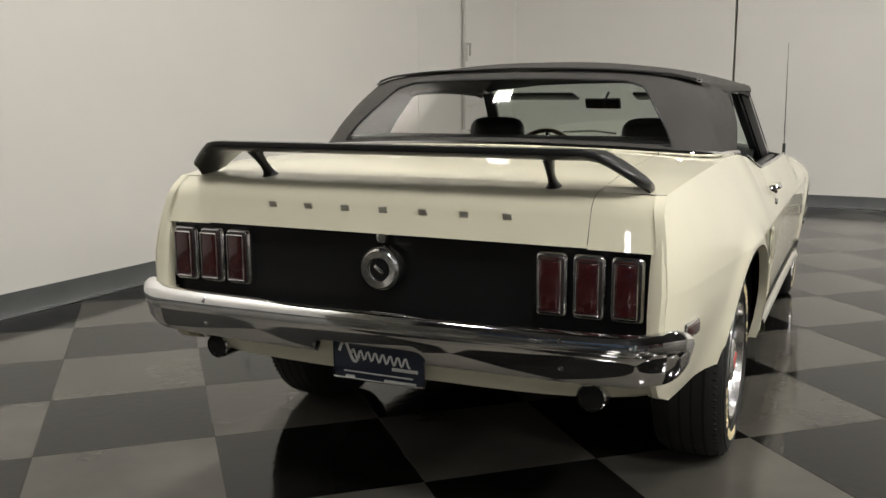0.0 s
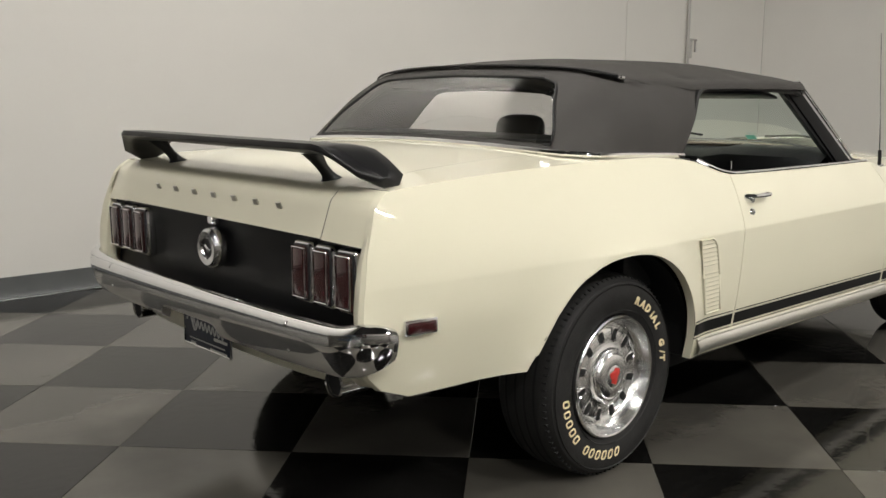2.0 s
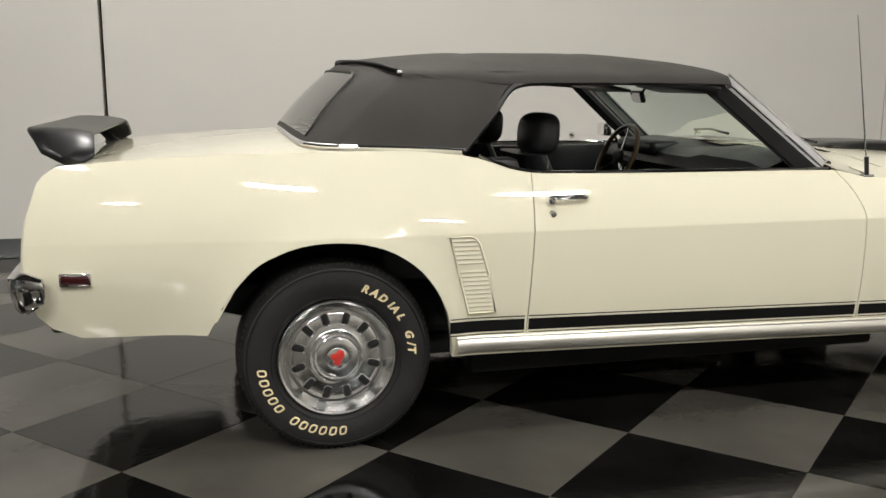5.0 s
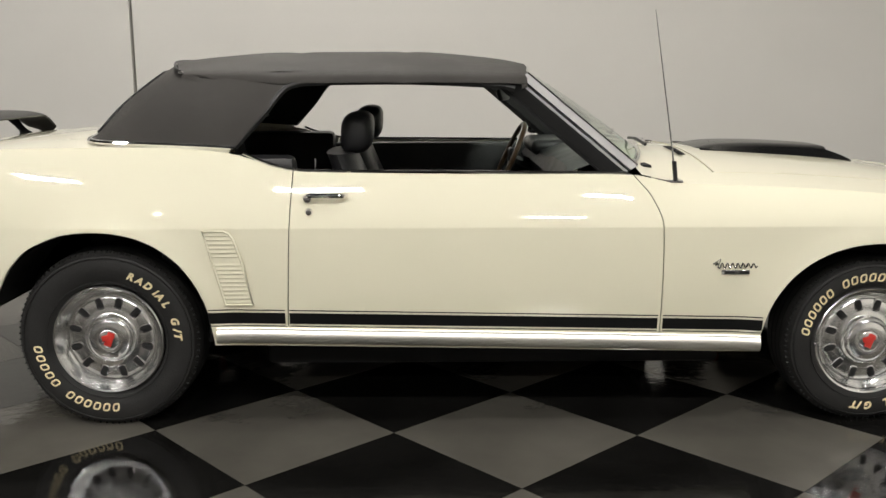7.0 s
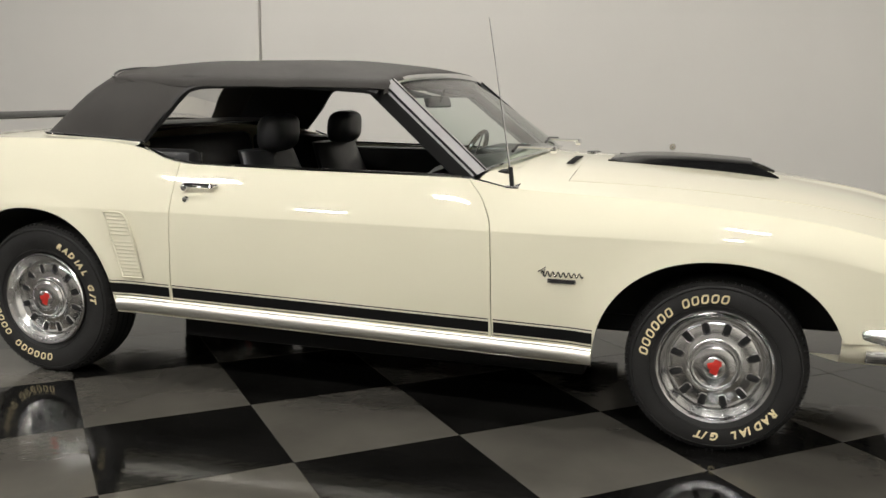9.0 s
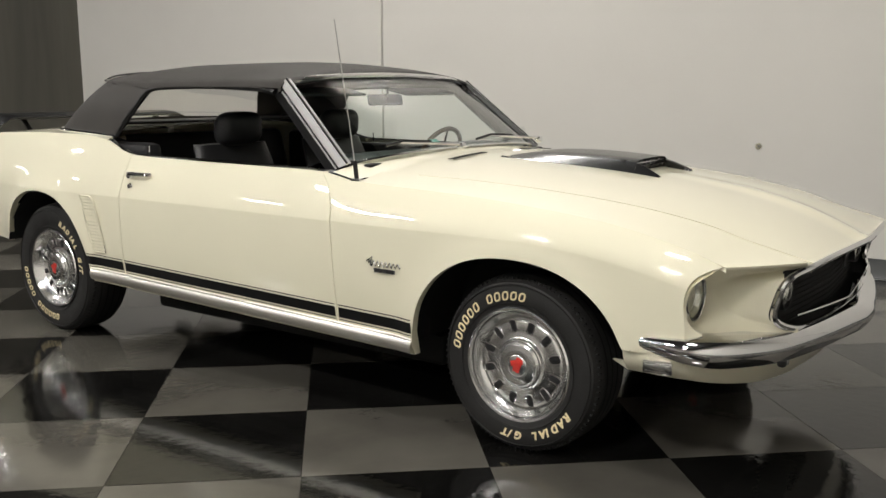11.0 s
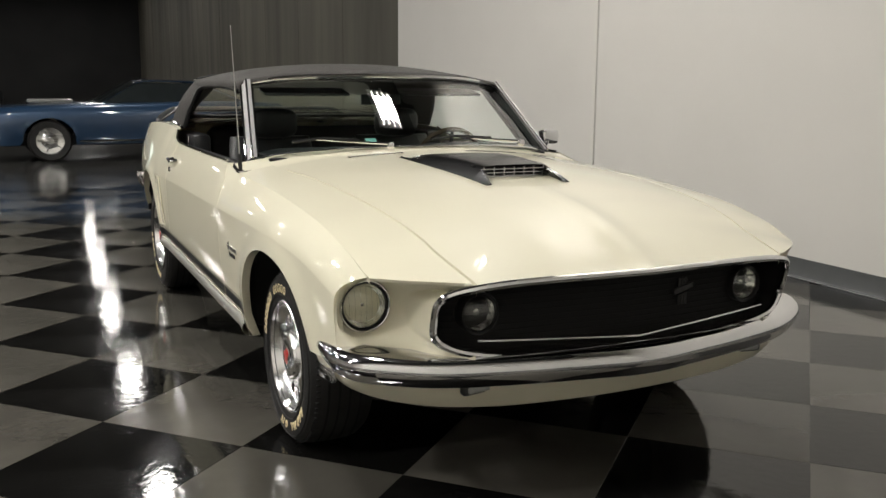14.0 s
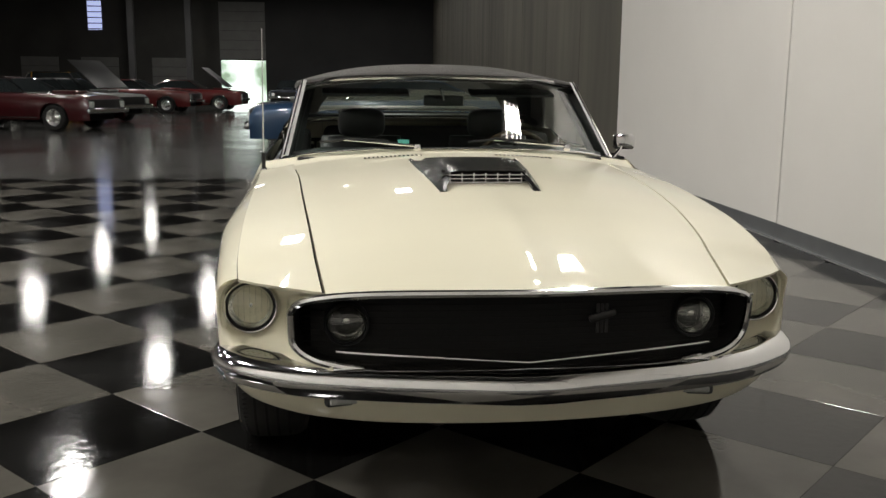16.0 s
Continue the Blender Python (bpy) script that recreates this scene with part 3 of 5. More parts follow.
    # inner sill and door trim
    cpart("door_trim", boxm((1.27, sgn * .77, .66), (1.22, .05, .50), .02), LEATHER, "black vinyl inner door panel", parent=d)
    cpart("belt_trim", tube(path([(.50, sgn * .80, .985), (.62, sgn * .825, .942), (.72, sgn * .828, .927), (1.2, sgn * .835, .922), (1.84, sgn * .83, .916)], 24), .006, 6), CHROME, "thin bright waist trim")

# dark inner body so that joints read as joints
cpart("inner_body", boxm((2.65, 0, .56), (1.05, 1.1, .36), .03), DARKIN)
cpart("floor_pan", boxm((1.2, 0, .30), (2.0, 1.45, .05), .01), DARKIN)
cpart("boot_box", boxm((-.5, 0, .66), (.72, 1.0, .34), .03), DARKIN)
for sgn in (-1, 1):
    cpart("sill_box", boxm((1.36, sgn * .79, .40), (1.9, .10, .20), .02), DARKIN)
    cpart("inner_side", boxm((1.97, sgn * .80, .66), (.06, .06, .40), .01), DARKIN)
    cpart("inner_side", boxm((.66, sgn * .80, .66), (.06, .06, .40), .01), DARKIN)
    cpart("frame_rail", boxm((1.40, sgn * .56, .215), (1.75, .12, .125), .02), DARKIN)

# bonnet
rows = []
for i in range(57):
    t = i / 56
    x0 = 2.20
    row = []
    for k in range(37):
        w = -1 + 2 * k / 36
        yc = cut(x0 + (3.59 - x0) * t)
        y = yc * w
        x = x0 + (front_x(abs(y)) + .006 - x0) * t
        z = top_z(min(x, 3.625), y) + .012 * math.exp(-(y / .05) ** 2) * min(1, max(0, (x - 2.9) / .4))
        row.append(Vector((x, y, z)))
    row = [row[0] + Vector((0, 0, -.025))] + row + [row[-1] + Vector((0, 0, -.025))]
    rows.append(row)
rows = [[p + Vector((0, 0, -.025)) for p in rows[0]]] + rows + [[p + Vector((-.003, 0, -.010)) for p in rows[-1]]]
hood = cpart("bonnet", grid(rows), CREAM)
# cowl panel with vent slots
rows = []
for i in range(9):
    x = 1.90 + .296 * i / 8
    half_w = .815 if x < 2.03 else .73
    rows.append([Vector((x, half_w * (-1 + 2 * k / 30), top_z(x, half_w * abs(-1 + 2 * k / 30)) - (0 if x < 2.03 else .004))) for k in range(31)])
cowl = cpart("cowl", grid(rows), CREAM)
# black strips on the skin stand in for the shaded slots
for k in range(14):
    for sy in (-1, 1):
        y = sy * (.16 + .018 * k)
        part("vent_slot", boxm((2.155, y, top_z(2.155, y) + .001), (.03, .007, .003)), DARKIN, cowl)

# bonnet scoop
sc_w = smooth_curve([2.30, 2.5, 2.8, 2.93], [.215, .205, .18, .168])
sc_h = smooth_curve([2.28, 2.4, 2.6, 2.84], [.0, .024, .038, .046])
rows = []
for i in range(17):
    x = 2.28 + .56 * i / 16
    w, h = sc_w(x), sc_h(x)
    zb = top_z(x, .18)
    zt = top_z(x, 0) + h
    row = []
    for y, z in ((-w - .012, zb - .004), (-w, zb + .004), (-w + .03, zt - .014), (-w + .05, zt - .003), (-w * .5, zt), (0, zt + .001)):
        row.append((y, z))
    row = row + [(-y, z) for y, z in reversed(row[:-1])]
    rows.append([Vector((x, y, z)) for y, z in row])
# the mouth is cut back: sides run on to points
scoop = cpart("bonnet_scoop", grid(rows), GLOSSBLACK, "gloss black bonnet scoop", parent=hood)
for sy in (-1, 1):
    r2 = []
    for i in range(7):
        x = 2.84 + .10 * i / 6
        t = i / 6
        w = sc_w(x)
        zb = top_z(x, .17)
        zt = (top_z(2.84, 0) + sc_h(2.84) - .014) * (1 - t) + (zb + .006) * t
        r2.append([Vector((x, sy * (w + .012), zb - .004)), Vector((x, sy * (w), zb + .004)), Vector((x, sy * (w - .03 * (1 - t) - .004), zt)),
                   Vector((x, sy * (w - .04 * (1 - t) - .012), zt - .003)), Vector((x, sy * (w - .022), zb - .004))])
    part("scoop_side", grid(r2, cap=True), GLOSSBLACK, scoop)
part("scoop_mouth", boxm((2.78, 0, top_z(2.78, 0) + .012), (.02, .30, .050)), DARKIN, scoop)
for k in range(3):
    part("grille_bar", boxm((2.828, 0, top_z(2.83, 0) + .004 + .013 * k), (.008, .29, .0035)), DULLCHROME, scoop)
for k in range(7):
    part("grille_bar", boxm((2.830, -.126 + .042 * k, top_z(2.83, 0) + .018), (.006, .004, .040)), DULLCHROME, scoop)

# boot lid, rolled down at the back
rows = []
for x in [-.04 - .04 * i for i in range(21)]:
    rows.append([Vector((x, .5855 * (-1 + k / 10), top_z(x, .5855 * abs(-1 + k / 10)))) for k in range(21)])
for x, dz in [(-.84, 0.0), (-.875, -.012), (-.897, -.032), (-.908, -.06), (-.92, -.095), (-.934, -.132)][1:]:
    rows.append([Vector((x - .001, .5855 * (-1 + k / 10), top_z(-.84, .5855 * abs(-1 + k / 10)) + dz)) for k in range(21)])
rows.append([p + Vector((.03, 0, .004)) for p in rows[-1]])
lid = cpart("boot_lid", grid(rows), CREAM)
# rear tonneau panel under the hood frame
rows = []
for x in (-.06, .0, .06, .15, .3):
    rows.append([Vector((x, .72 * (-1 + k / 8), top_z(x, .72 * abs(-1 + k / 8)) - .004)) for k in range(17)])
cpart("tonneau_panel", grid(rows), CREAM)
# seven small badge blocks on the lid
for k in range(7):
    y = .367 - .1223 * k
    b = boxm((-.9165, y, .905), (.006, .026, .020), .003, 2, Matrix.Rotation(radians(-22), 3, 'Y'))
    part("badge_block", b, SATIN, lid, "small chrome badge block")

# tail panel
rows = []
for i in range(9):
    z = .555 + .292 * i / 8
    rows.append([Vector((-.908 + .012 * math.sin(math.pi * i / 8), -.75 + 1.5 * k / 20, z)) for k in range(21)])
tail = cpart("tail_panel", grid(rows), BLACKSAT, "satin black tail panel")
for sgn in (-1, 1):
    for k in range(3):
        yc = sgn * (.492 + .0985 * k)
        zc = .738
        lamp = cpart("tail_lamp", boxm((-.901, yc, zc), (.062, .086, .170), .014, 3), CHROME, "upright chrome framed tail lamp")
        part("bezel", boxm((-.921, yc, zc), (.03, .076, .158), .012, 3), PIPING, lamp)
        part("lens", boxm((-.929, yc, zc), (.03, .064, .146), .012, 3), REDLENS, lamp)
        for a, b, s in (((-.942, yc, zc + .068), (.006, .060, .004), 0), ((-.942, yc, zc - .068), (.006, .060, .004), 0),
                        ((-.942, yc - .029, zc), (.006, .004, .140), 0), ((-.942, yc + .029, zc), (.006, .004, .140), 0)):
            part("lens_rim", boxm(a, b, .0015, 1), CHROME, lamp)
# fuel cap: turned about x, so lathe then rotate
fc = lathe([(0, .026), (.030, .026), (.034, .034), (.052, .036), (.060, .030), (.064, .018), (.066, 0)], 40, (0, 0, 0))
bmesh.ops.rotate(fc, cent=(0, 0, 0), matrix=Matrix.Rotation(radians(90), 3, 'Z'), verts=fc.verts[:])
bmesh.ops.translate(fc, vec=(-.915, 0, .742), verts=fc.verts[:])
cap = cpart("fuel_cap", fc, DULLCHROME, "round chrome fuel filler cap")
dk = lathe([(0, .0275), (.029, .0275)], 30)
bmesh.ops.rotate(dk, cent=(0, 0, 0), matrix=Matrix.Rotation(radians(90), 3, 'Z'), verts=dk.verts[:])
bmesh.ops.translate(dk, vec=(-.9165, 0, .742), verts=dk.verts[:])
part("disc", dk, BLACKSAT, cap)
part("emblem", boxm((-.946, 0, .742), (.004, .034, .012), .003, 2, Matrix.Rotation(radians(35), 3, 'X')), CHROME, cap)
lk = lathe([(0, .022), (.014, .021), (.018, .012), (.019, 0)], 20)
bmesh.ops.rotate(lk, cent=(0, 0, 0), matrix=Matrix.Rotation(radians(90), 3, 'Z'), verts=lk.verts[:])
bmesh.ops.translate(lk, vec=(-.912, 0, .829), verts=lk.verts[:])
cpart("boot_lock", lk, CHROME, "round chrome lock")


def bumper(name, pts, section, n=60, label="", notch=0.0, reach=.2, tip=.5):
    """Section of (out, z) carried along a line in plan."""
    ps = path(pts, n)
    rows = []
    total = sum((b - a).length for a, b in zip(ps, ps[1:]))
    for i, p in enumerate(ps):
        slim = tip + (1 - tip) * math.sin(math.pi / 2 * min(1, min(i, n - i) / n * total / reach))
        a, b = ps[max(0, i - 1)], ps[min(n, i + 1)]
        d = (b - a)
        d.z = 0
        d.normalize()
        o = Vector((d.y, -d.x, 0))
        rows.append([p + o * q * slim + Vector((0, 0, z * slim + min(1, max(0, (notch - abs(p.y)) / .02)) * (max(z, -.030) - z))) for q, z in section])
    for e, q in ((0, 1), (-1, -2)):
        a = rows[e]
        mid = sum(a, Vector()) / len(a)
        back = (ps[e] - ps[q]).normalized() * .006
        cap_row = [mid + (p - mid) * .55 + back for p in a]
        rows = [[mid + back * 1.3] * len(a), cap_row] + rows if e == 0 else rows + [cap_row, [mid + back * 1.3] * len(a)]
    return cpart(name, grid(rows), CHROME, label)


sec_r = [(-.012, .058), (.0, .064), (.016, .060), (.030, .046), (.034, .020), (.029, -.004), (.024, -.020), (.018, -.046), (.004, -.068), (-.012, -.074)]
rb = bumper("rear_bumper", list(reversed([(-.893, -.834, .600), (-.925, -.826, .598), (-.962, -.792, .590), (-.985, -.72, .578), (-1.0, -.45, .575), (-1.006, 0, .574),
                            (-1.0, .45, .575), (-.985, .72, .578), (-.962, .792, .590), (-.925, .826, .598), (-.893, .834, .600)])), sec_r, 110, "chrome rear bumper bar with a notch over the plate", notch=.175, reach=.09, tip=.6)
for y in (-.55, .55):
    for z, o in ((.618, -.026), (.548, -.018)):
        bl = lathe([(0, .010), (.006, .009), (.010, .003), (.011, 0)], 14)
        bmesh.ops.rotate(bl, cent=(0, 0, 0), matrix=Matrix.Rotation(radians(90), 3, 'Z'), verts=bl.verts[:])
        bmesh.ops.translate(bl, vec=(-.993 + o, y, z), verts=bl.verts[:])
        part("bolt", bl, CHROME, rb)
# rear valance
rows = []
for i in range(9):
    t = i / 8
    z = .555 - .13 * t
    x = -.945 + .05 * t ** 2
    rows.append([Vector((x + (.03 + .10 * t ** 2) * abs(-1 + k / 10) ** 6, .775 * (-1 + k / 10), z + .012 * abs(-1 + k / 10) ** 2)) for k in range(21)])
rows.append([p + Vector((.12, 0, -.004)) for p in rows[-1]])
cpart("rear_valance", grid(rows), CREAM)
# number plate with plain bars
pl = cpart("number_plate", boxm((-.956, 0, .480), (.006, .290, .118), .004, 2), PLATE, "dark blue dealer plate with white print")
part("plate_frame", tube([(-.960, -.144, .422), (-.960, .144, .422), (-.960, .144, .538), (-.960, -.144, .538)], .0035, 6, closed=True), DULLCHROME, pl)
fl = [(-.9605, .085 - .0034 * k, .496 + .013 * math.sin(k * .9) - .0002 * k) for k in range(56)]
part("print_flourish", tube(fl, .0034, 5, up=(1, 0, 0), flat=.4), WHITEINK, pl)
fl = [(-.9605, .125 - .006 * k, .500 + .028 * math.sin(k * .55)) for k in range(12)]
part("print_flourish", tube(fl, .0050, 5, up=(1, 0, 0), flat=.4), WHITEINK, pl)
for yc, zc, w, h, a in ((-.085, .468, .08, .009, 0), (0, .447, .22, .004, 0), (.09, .432, .03, .008, 0), (-.07, .432, .10, .006, 0)):
    part("print_bar", boxm((-.9605, yc, zc - .004), (.002, w, h), .0, 2, Matrix.Rotation(radians(a), 3, 'X')), WHITEINK, pl)
# tail pipes
for y in (-.60, .60):
    tp = lathe([(.030, 0), (.040, .01), (.040, .11), (.036, .115), (.034, .11), (.034, .02), (0, .02)], 24)
    bmesh.ops.rotate(tp, cent=(0, 0, 0), matrix=Matrix.Rotation(radians(90), 3, 'Z'), verts=tp.verts[:])
    bmesh.ops.translate(tp, vec=(-.80, y, .445), verts=tp.verts[:])
    tip_ob = cpart("tail_pipe", tp, DULLCHROME, "round chrome exhaust tip")
    # black disc paints the shade inside the tip
    hole = lathe([(0, .104), (.0335, .106)], 24)
    bmesh.ops.rotate(hole, cent=(0, 0, 0), matrix=Matrix.Rotation(radians(90), 3, 'Z'), verts=hole.verts[:])
    bmesh.ops.translate(hole, vec=(-.80, y, .445), verts=hole.verts[:])
    part("pipe_bore", hole, DARKIN, tip_ob)

# spoiler wing
rows = []
for i in range(49):
    y = -.708 + 1.416 * i / 48
    a = abs(y) + .027
    droop = 0 if a < .60 else .085 * ((a - .60) / .135) ** 1.3
    zt = 1.082 - droop
    out_t = max(0, (a - .6) / .135)
    sweep = .042 * out_t
    chord = 1 - .27 * out_t
    endr = 1 if a < .70 else math.sqrt(max(.15, 1 - ((a - .70) / .037) ** 2))
    row = []
    for xo, zo in ((-.105, -.006), (-.10, .004), (-.05, .004), (.03, -.002), (.085, -.014), (.10, -.024), (.095, -.034), (.03, -.040), (-.04, -.036), (-.085, -.026), (-.103, -.016)):
        row.append(Vector((-.848 + sweep + xo * chord * endr, y - .010, zt + zo * .8)))
    rows.append(row)
wing = cpart("spoiler_wing", grid(rows, close=True, cap=True), BLACKSAT, "satin black rear wing on two struts", angle=50)
for sy in (-1, 1):
    yy = .455
    ft = [(-.785, sy * yy, .970), (-.818, sy * yy, 1.0), (-.868, sy * (yy + .006), 1.052)]
    rows = []
    for (x, y, z), hw, hy in zip(path(ft, 8), [.05, .034, .026, .023, .022, .023, .026, .03, .034], [.03, .018, .012, .010, .010, .010, .011, .012, .013]):
        rows.append([Vector((x + hw * math.cos(2 * math.pi * k / 14), y + hy * math.sin(2 * math.pi * k / 14), z)) for k in range(14)])
    part("strut", grid(rows, close=True, cap=True), BLACKSAT, wing)

# ---- front end ----
fb_sec = [(-.060, .040), (-.02, .038), (.002, .032), (.018, .018), (.026, .002), (.027, -.014), (.020, -.034), (.006, -.052), (-.02, -.057)]
bumper("front_bumper", [(3.19, -.872, .468), (3.30, -.872, .464), (3.385, -.845, .460), (3.46, -.76, .456), (3.53, -.62, .450), (3.58, -.42, .447), (3.622, -.18, .445), (3.643, -.02, .444), (3.643, .02, .444),
                        (3.622, .18, .445), (3.58, .42, .447), (3.53, .62, .450), (3.46, .76, .456), (3.385, .845, .460), (3.30, .872, .464), (3.19, .872, .468)], fb_sec, 84, "chrome front bumper with a shallow vee", reach=.26, tip=.42)
# valance below the bumper
vp = path([(3.13, -.872, 0), (3.25, -.872, 0), (3.36, -.838, 0), (3.45, -.745, 0), (3.515, -.60, 0), (3.556, -.35, 0), (3.575, 0, 0),
           (3.556, .35, 0), (3.515, .60, 0), (3.45, .745, 0), (3.36, .838, 0), (3.25, .872, 0), (3.13, .872, 0)], 64)
rows = []
for i in range(9):
    t = i / 8
    row = []
    for k, p in enumerate(vp):
        d = (vp[min(64, k + 1)] - vp[max(0, k - 1)]).normalized()
        o = Vector((d.y, -d.x, 0))
        zb = .298 + .055 * (abs(p.y) / .872) ** 3
        row.append(p - o * (.045 * t ** 2.2 + .004) + Vector((0, 0, .440 + (zb - .440) * t)))
    rows.append(row)
rows.append([Vector((p.x - .10, p.y * .9, p.z + .002)) for p in rows[-1]])
cpart("front_valance", grid(rows), CREAM)
for sgn in (-1, 1):
    pk = cpart("parking_lamp", boxm((3.512, sgn * .50, .378), (.03, .13, .034), .012, 3, Matrix.Rotation(radians(-sgn * 11), 3, 'Z')), DARKMETAL, "oblong dark metal framed parking lamp")
    part("lens", boxm((3.519, sgn * .50, .378), (.026, .105, .022), .008, 3, Matrix.Rotation(radians(-sgn * 11), 3, 'Z')), LENS, pk)


def grille_edge(t):
    """Outline of the grille mouth, t from 0 to 1, rounded ends, vee towards the middle."""
    w, n = .652, 6.0
    a = 2 * math.pi * t
    c, s = math.cos(a), math.sin(a)
    y = w * math.copysign(abs(c) ** (2 / n), c)
    s2 = math.copysign(abs(s) ** (2 / 4.0), s)
    top = .701
    bot = .487 - .052 * (1 - abs(y) / w)
    z = (top + bot) / 2 + (top - bot) / 2 * s2
    x = front_x(abs(y)) + .002 - (.055 * (1 - s2) / 2)
    return Vector((x, y, z))


nose_z = smooth_curve([.3, .5, .565, .603, .641, .671, .705], [3.31, 3.325, 3.318, 3.325, 3.342, 3.375, 3.405])


def ease(t):
    t = min(1, max(0, t))
    return t * t * (3 - 2 * t)


def grille_side(z):
    """Half width of the grille mouth and its depth at a height."""
    q = min(1, max(-1, (z - .590) / .104))
    sn = abs(q) ** 2.0
    y = max(.535, .652 * max(0, 1 - sn * sn) ** (1 / 6))
    return y + .004, front_x(y) + .002 - .0275 * (1 - q) - .006


NG = 96
edge = [grille_edge(i / NG) for i in range(NG)]
rows = [edge + [edge[0]], [p * 1 + Vector((-.10, -p.y * .03, 0)) for p in edge + [edge[0]]]]
gr = cpart("grille", grid(rows), DARKIN, "deep black mesh grille with chrome surround")
part("surround", tube([p + Vector((.007, 0, 0)) for p in edge], .011, 8, closed=True, up=(1, 0, 0)), CHROME, gr)
rows = []
for i in range(11):
    z = .43 + .27 * i / 10
    rows.append([Vector((front_x(abs(y)) - .115, y, z)) for y in [.60 * (-1 + k / 12) for k in range(25)]])
part("mesh_back", grid(rows), DARKIN, gr)
for i in range(13):
    z = .462 + .018 * i
    part("mesh_bar", tube([(front_x(abs(y)) - .110, y, max(z, .452 + .05 * abs(y))) for y in [.62 * (-1 + k / 10) for k in range(21)]], .002, 5), DARKIN, gr)
tr = [(front_x(abs(y)) - .04, y, .494 + .038 * abs(y) / .58) for y in [.53 * (-1 + k / 8) for k in range(17)]]
part("lower_trim", tube(tr, .003, 6), CHROME, gr)
for dy in (-.013, 0, .013):
    part("emblem_bar", boxm((3.524, .221 + dy, .598), (.006, .009, .085), .002, 1), DARKMETAL, gr, "dull metal badge bar")
part("emblem_plate", boxm((3.529, .221, .606), (.006, .082, .022), .008, 2, Matrix.Rotation(radians(14), 3, 'X')), DARKMETAL, gr)


def round_lamp(name, c, rad, yaw, label, deep):
    rot = Matrix.Rotation(radians(-90 + yaw), 3, 'Z')

    def turned(prof, n):
        b = lathe(prof, n)
        bmesh.ops.rotate(b, cent=(0, 0, 0), matrix=rot, verts=b.verts[:])
        bmesh.ops.translate(b, vec=c, verts=b.verts[:])
        return b
    outer = DULLCHROME if deep < .06 else PIPING
    r = cpart(name, turned([(rad * .93, -.004), (rad * .95, .012), (rad * .99, .014), (rad * 1.04, .008), (rad * 1.06, -deep)], 44), outer, label)
    # black ring in place of the shadow between lens and chrome rim
    part("lamp_rim_shade", turned([(rad * .84, .004), (rad * .88, .009), (rad * .94, .004)], 40), PIPING, r)
    part("lens", turned([(0, .024), (rad * .35, .022), (rad * .65, .014), (rad * .86, .004)], 40), GLASSLENS, r)
    part("reflector", turned([(0, -.050), (rad * .3, -.040), (rad * .6, -.022), (rad * .8, -.004), (rad * .86, .002)], 36), REFLECTOR, r)
    part("bulb_cap", turned([(0, -.012), (.010, -.014), (.012, -.04)], 14), REFLECTOR, r)
    for k in range(-3, 4):
        y = rad * .22 * k
        h = math.sqrt(max(0, (rad * .80) ** 2 - y * y))
        part("lens_flute", tube([(c[0] + .016 - .10 * (abs(y) / rad) * .1, c[1] + y, c[2] - h), (c[0] + .024 - .012 * (y / rad) ** 2, c[1] + y, c[2]), (c[0] + .016 - .10 * (abs(y) / rad) * .1, c[1] + y, c[2] + h)], .0006, 4), GLASSLENS, r)
    return r


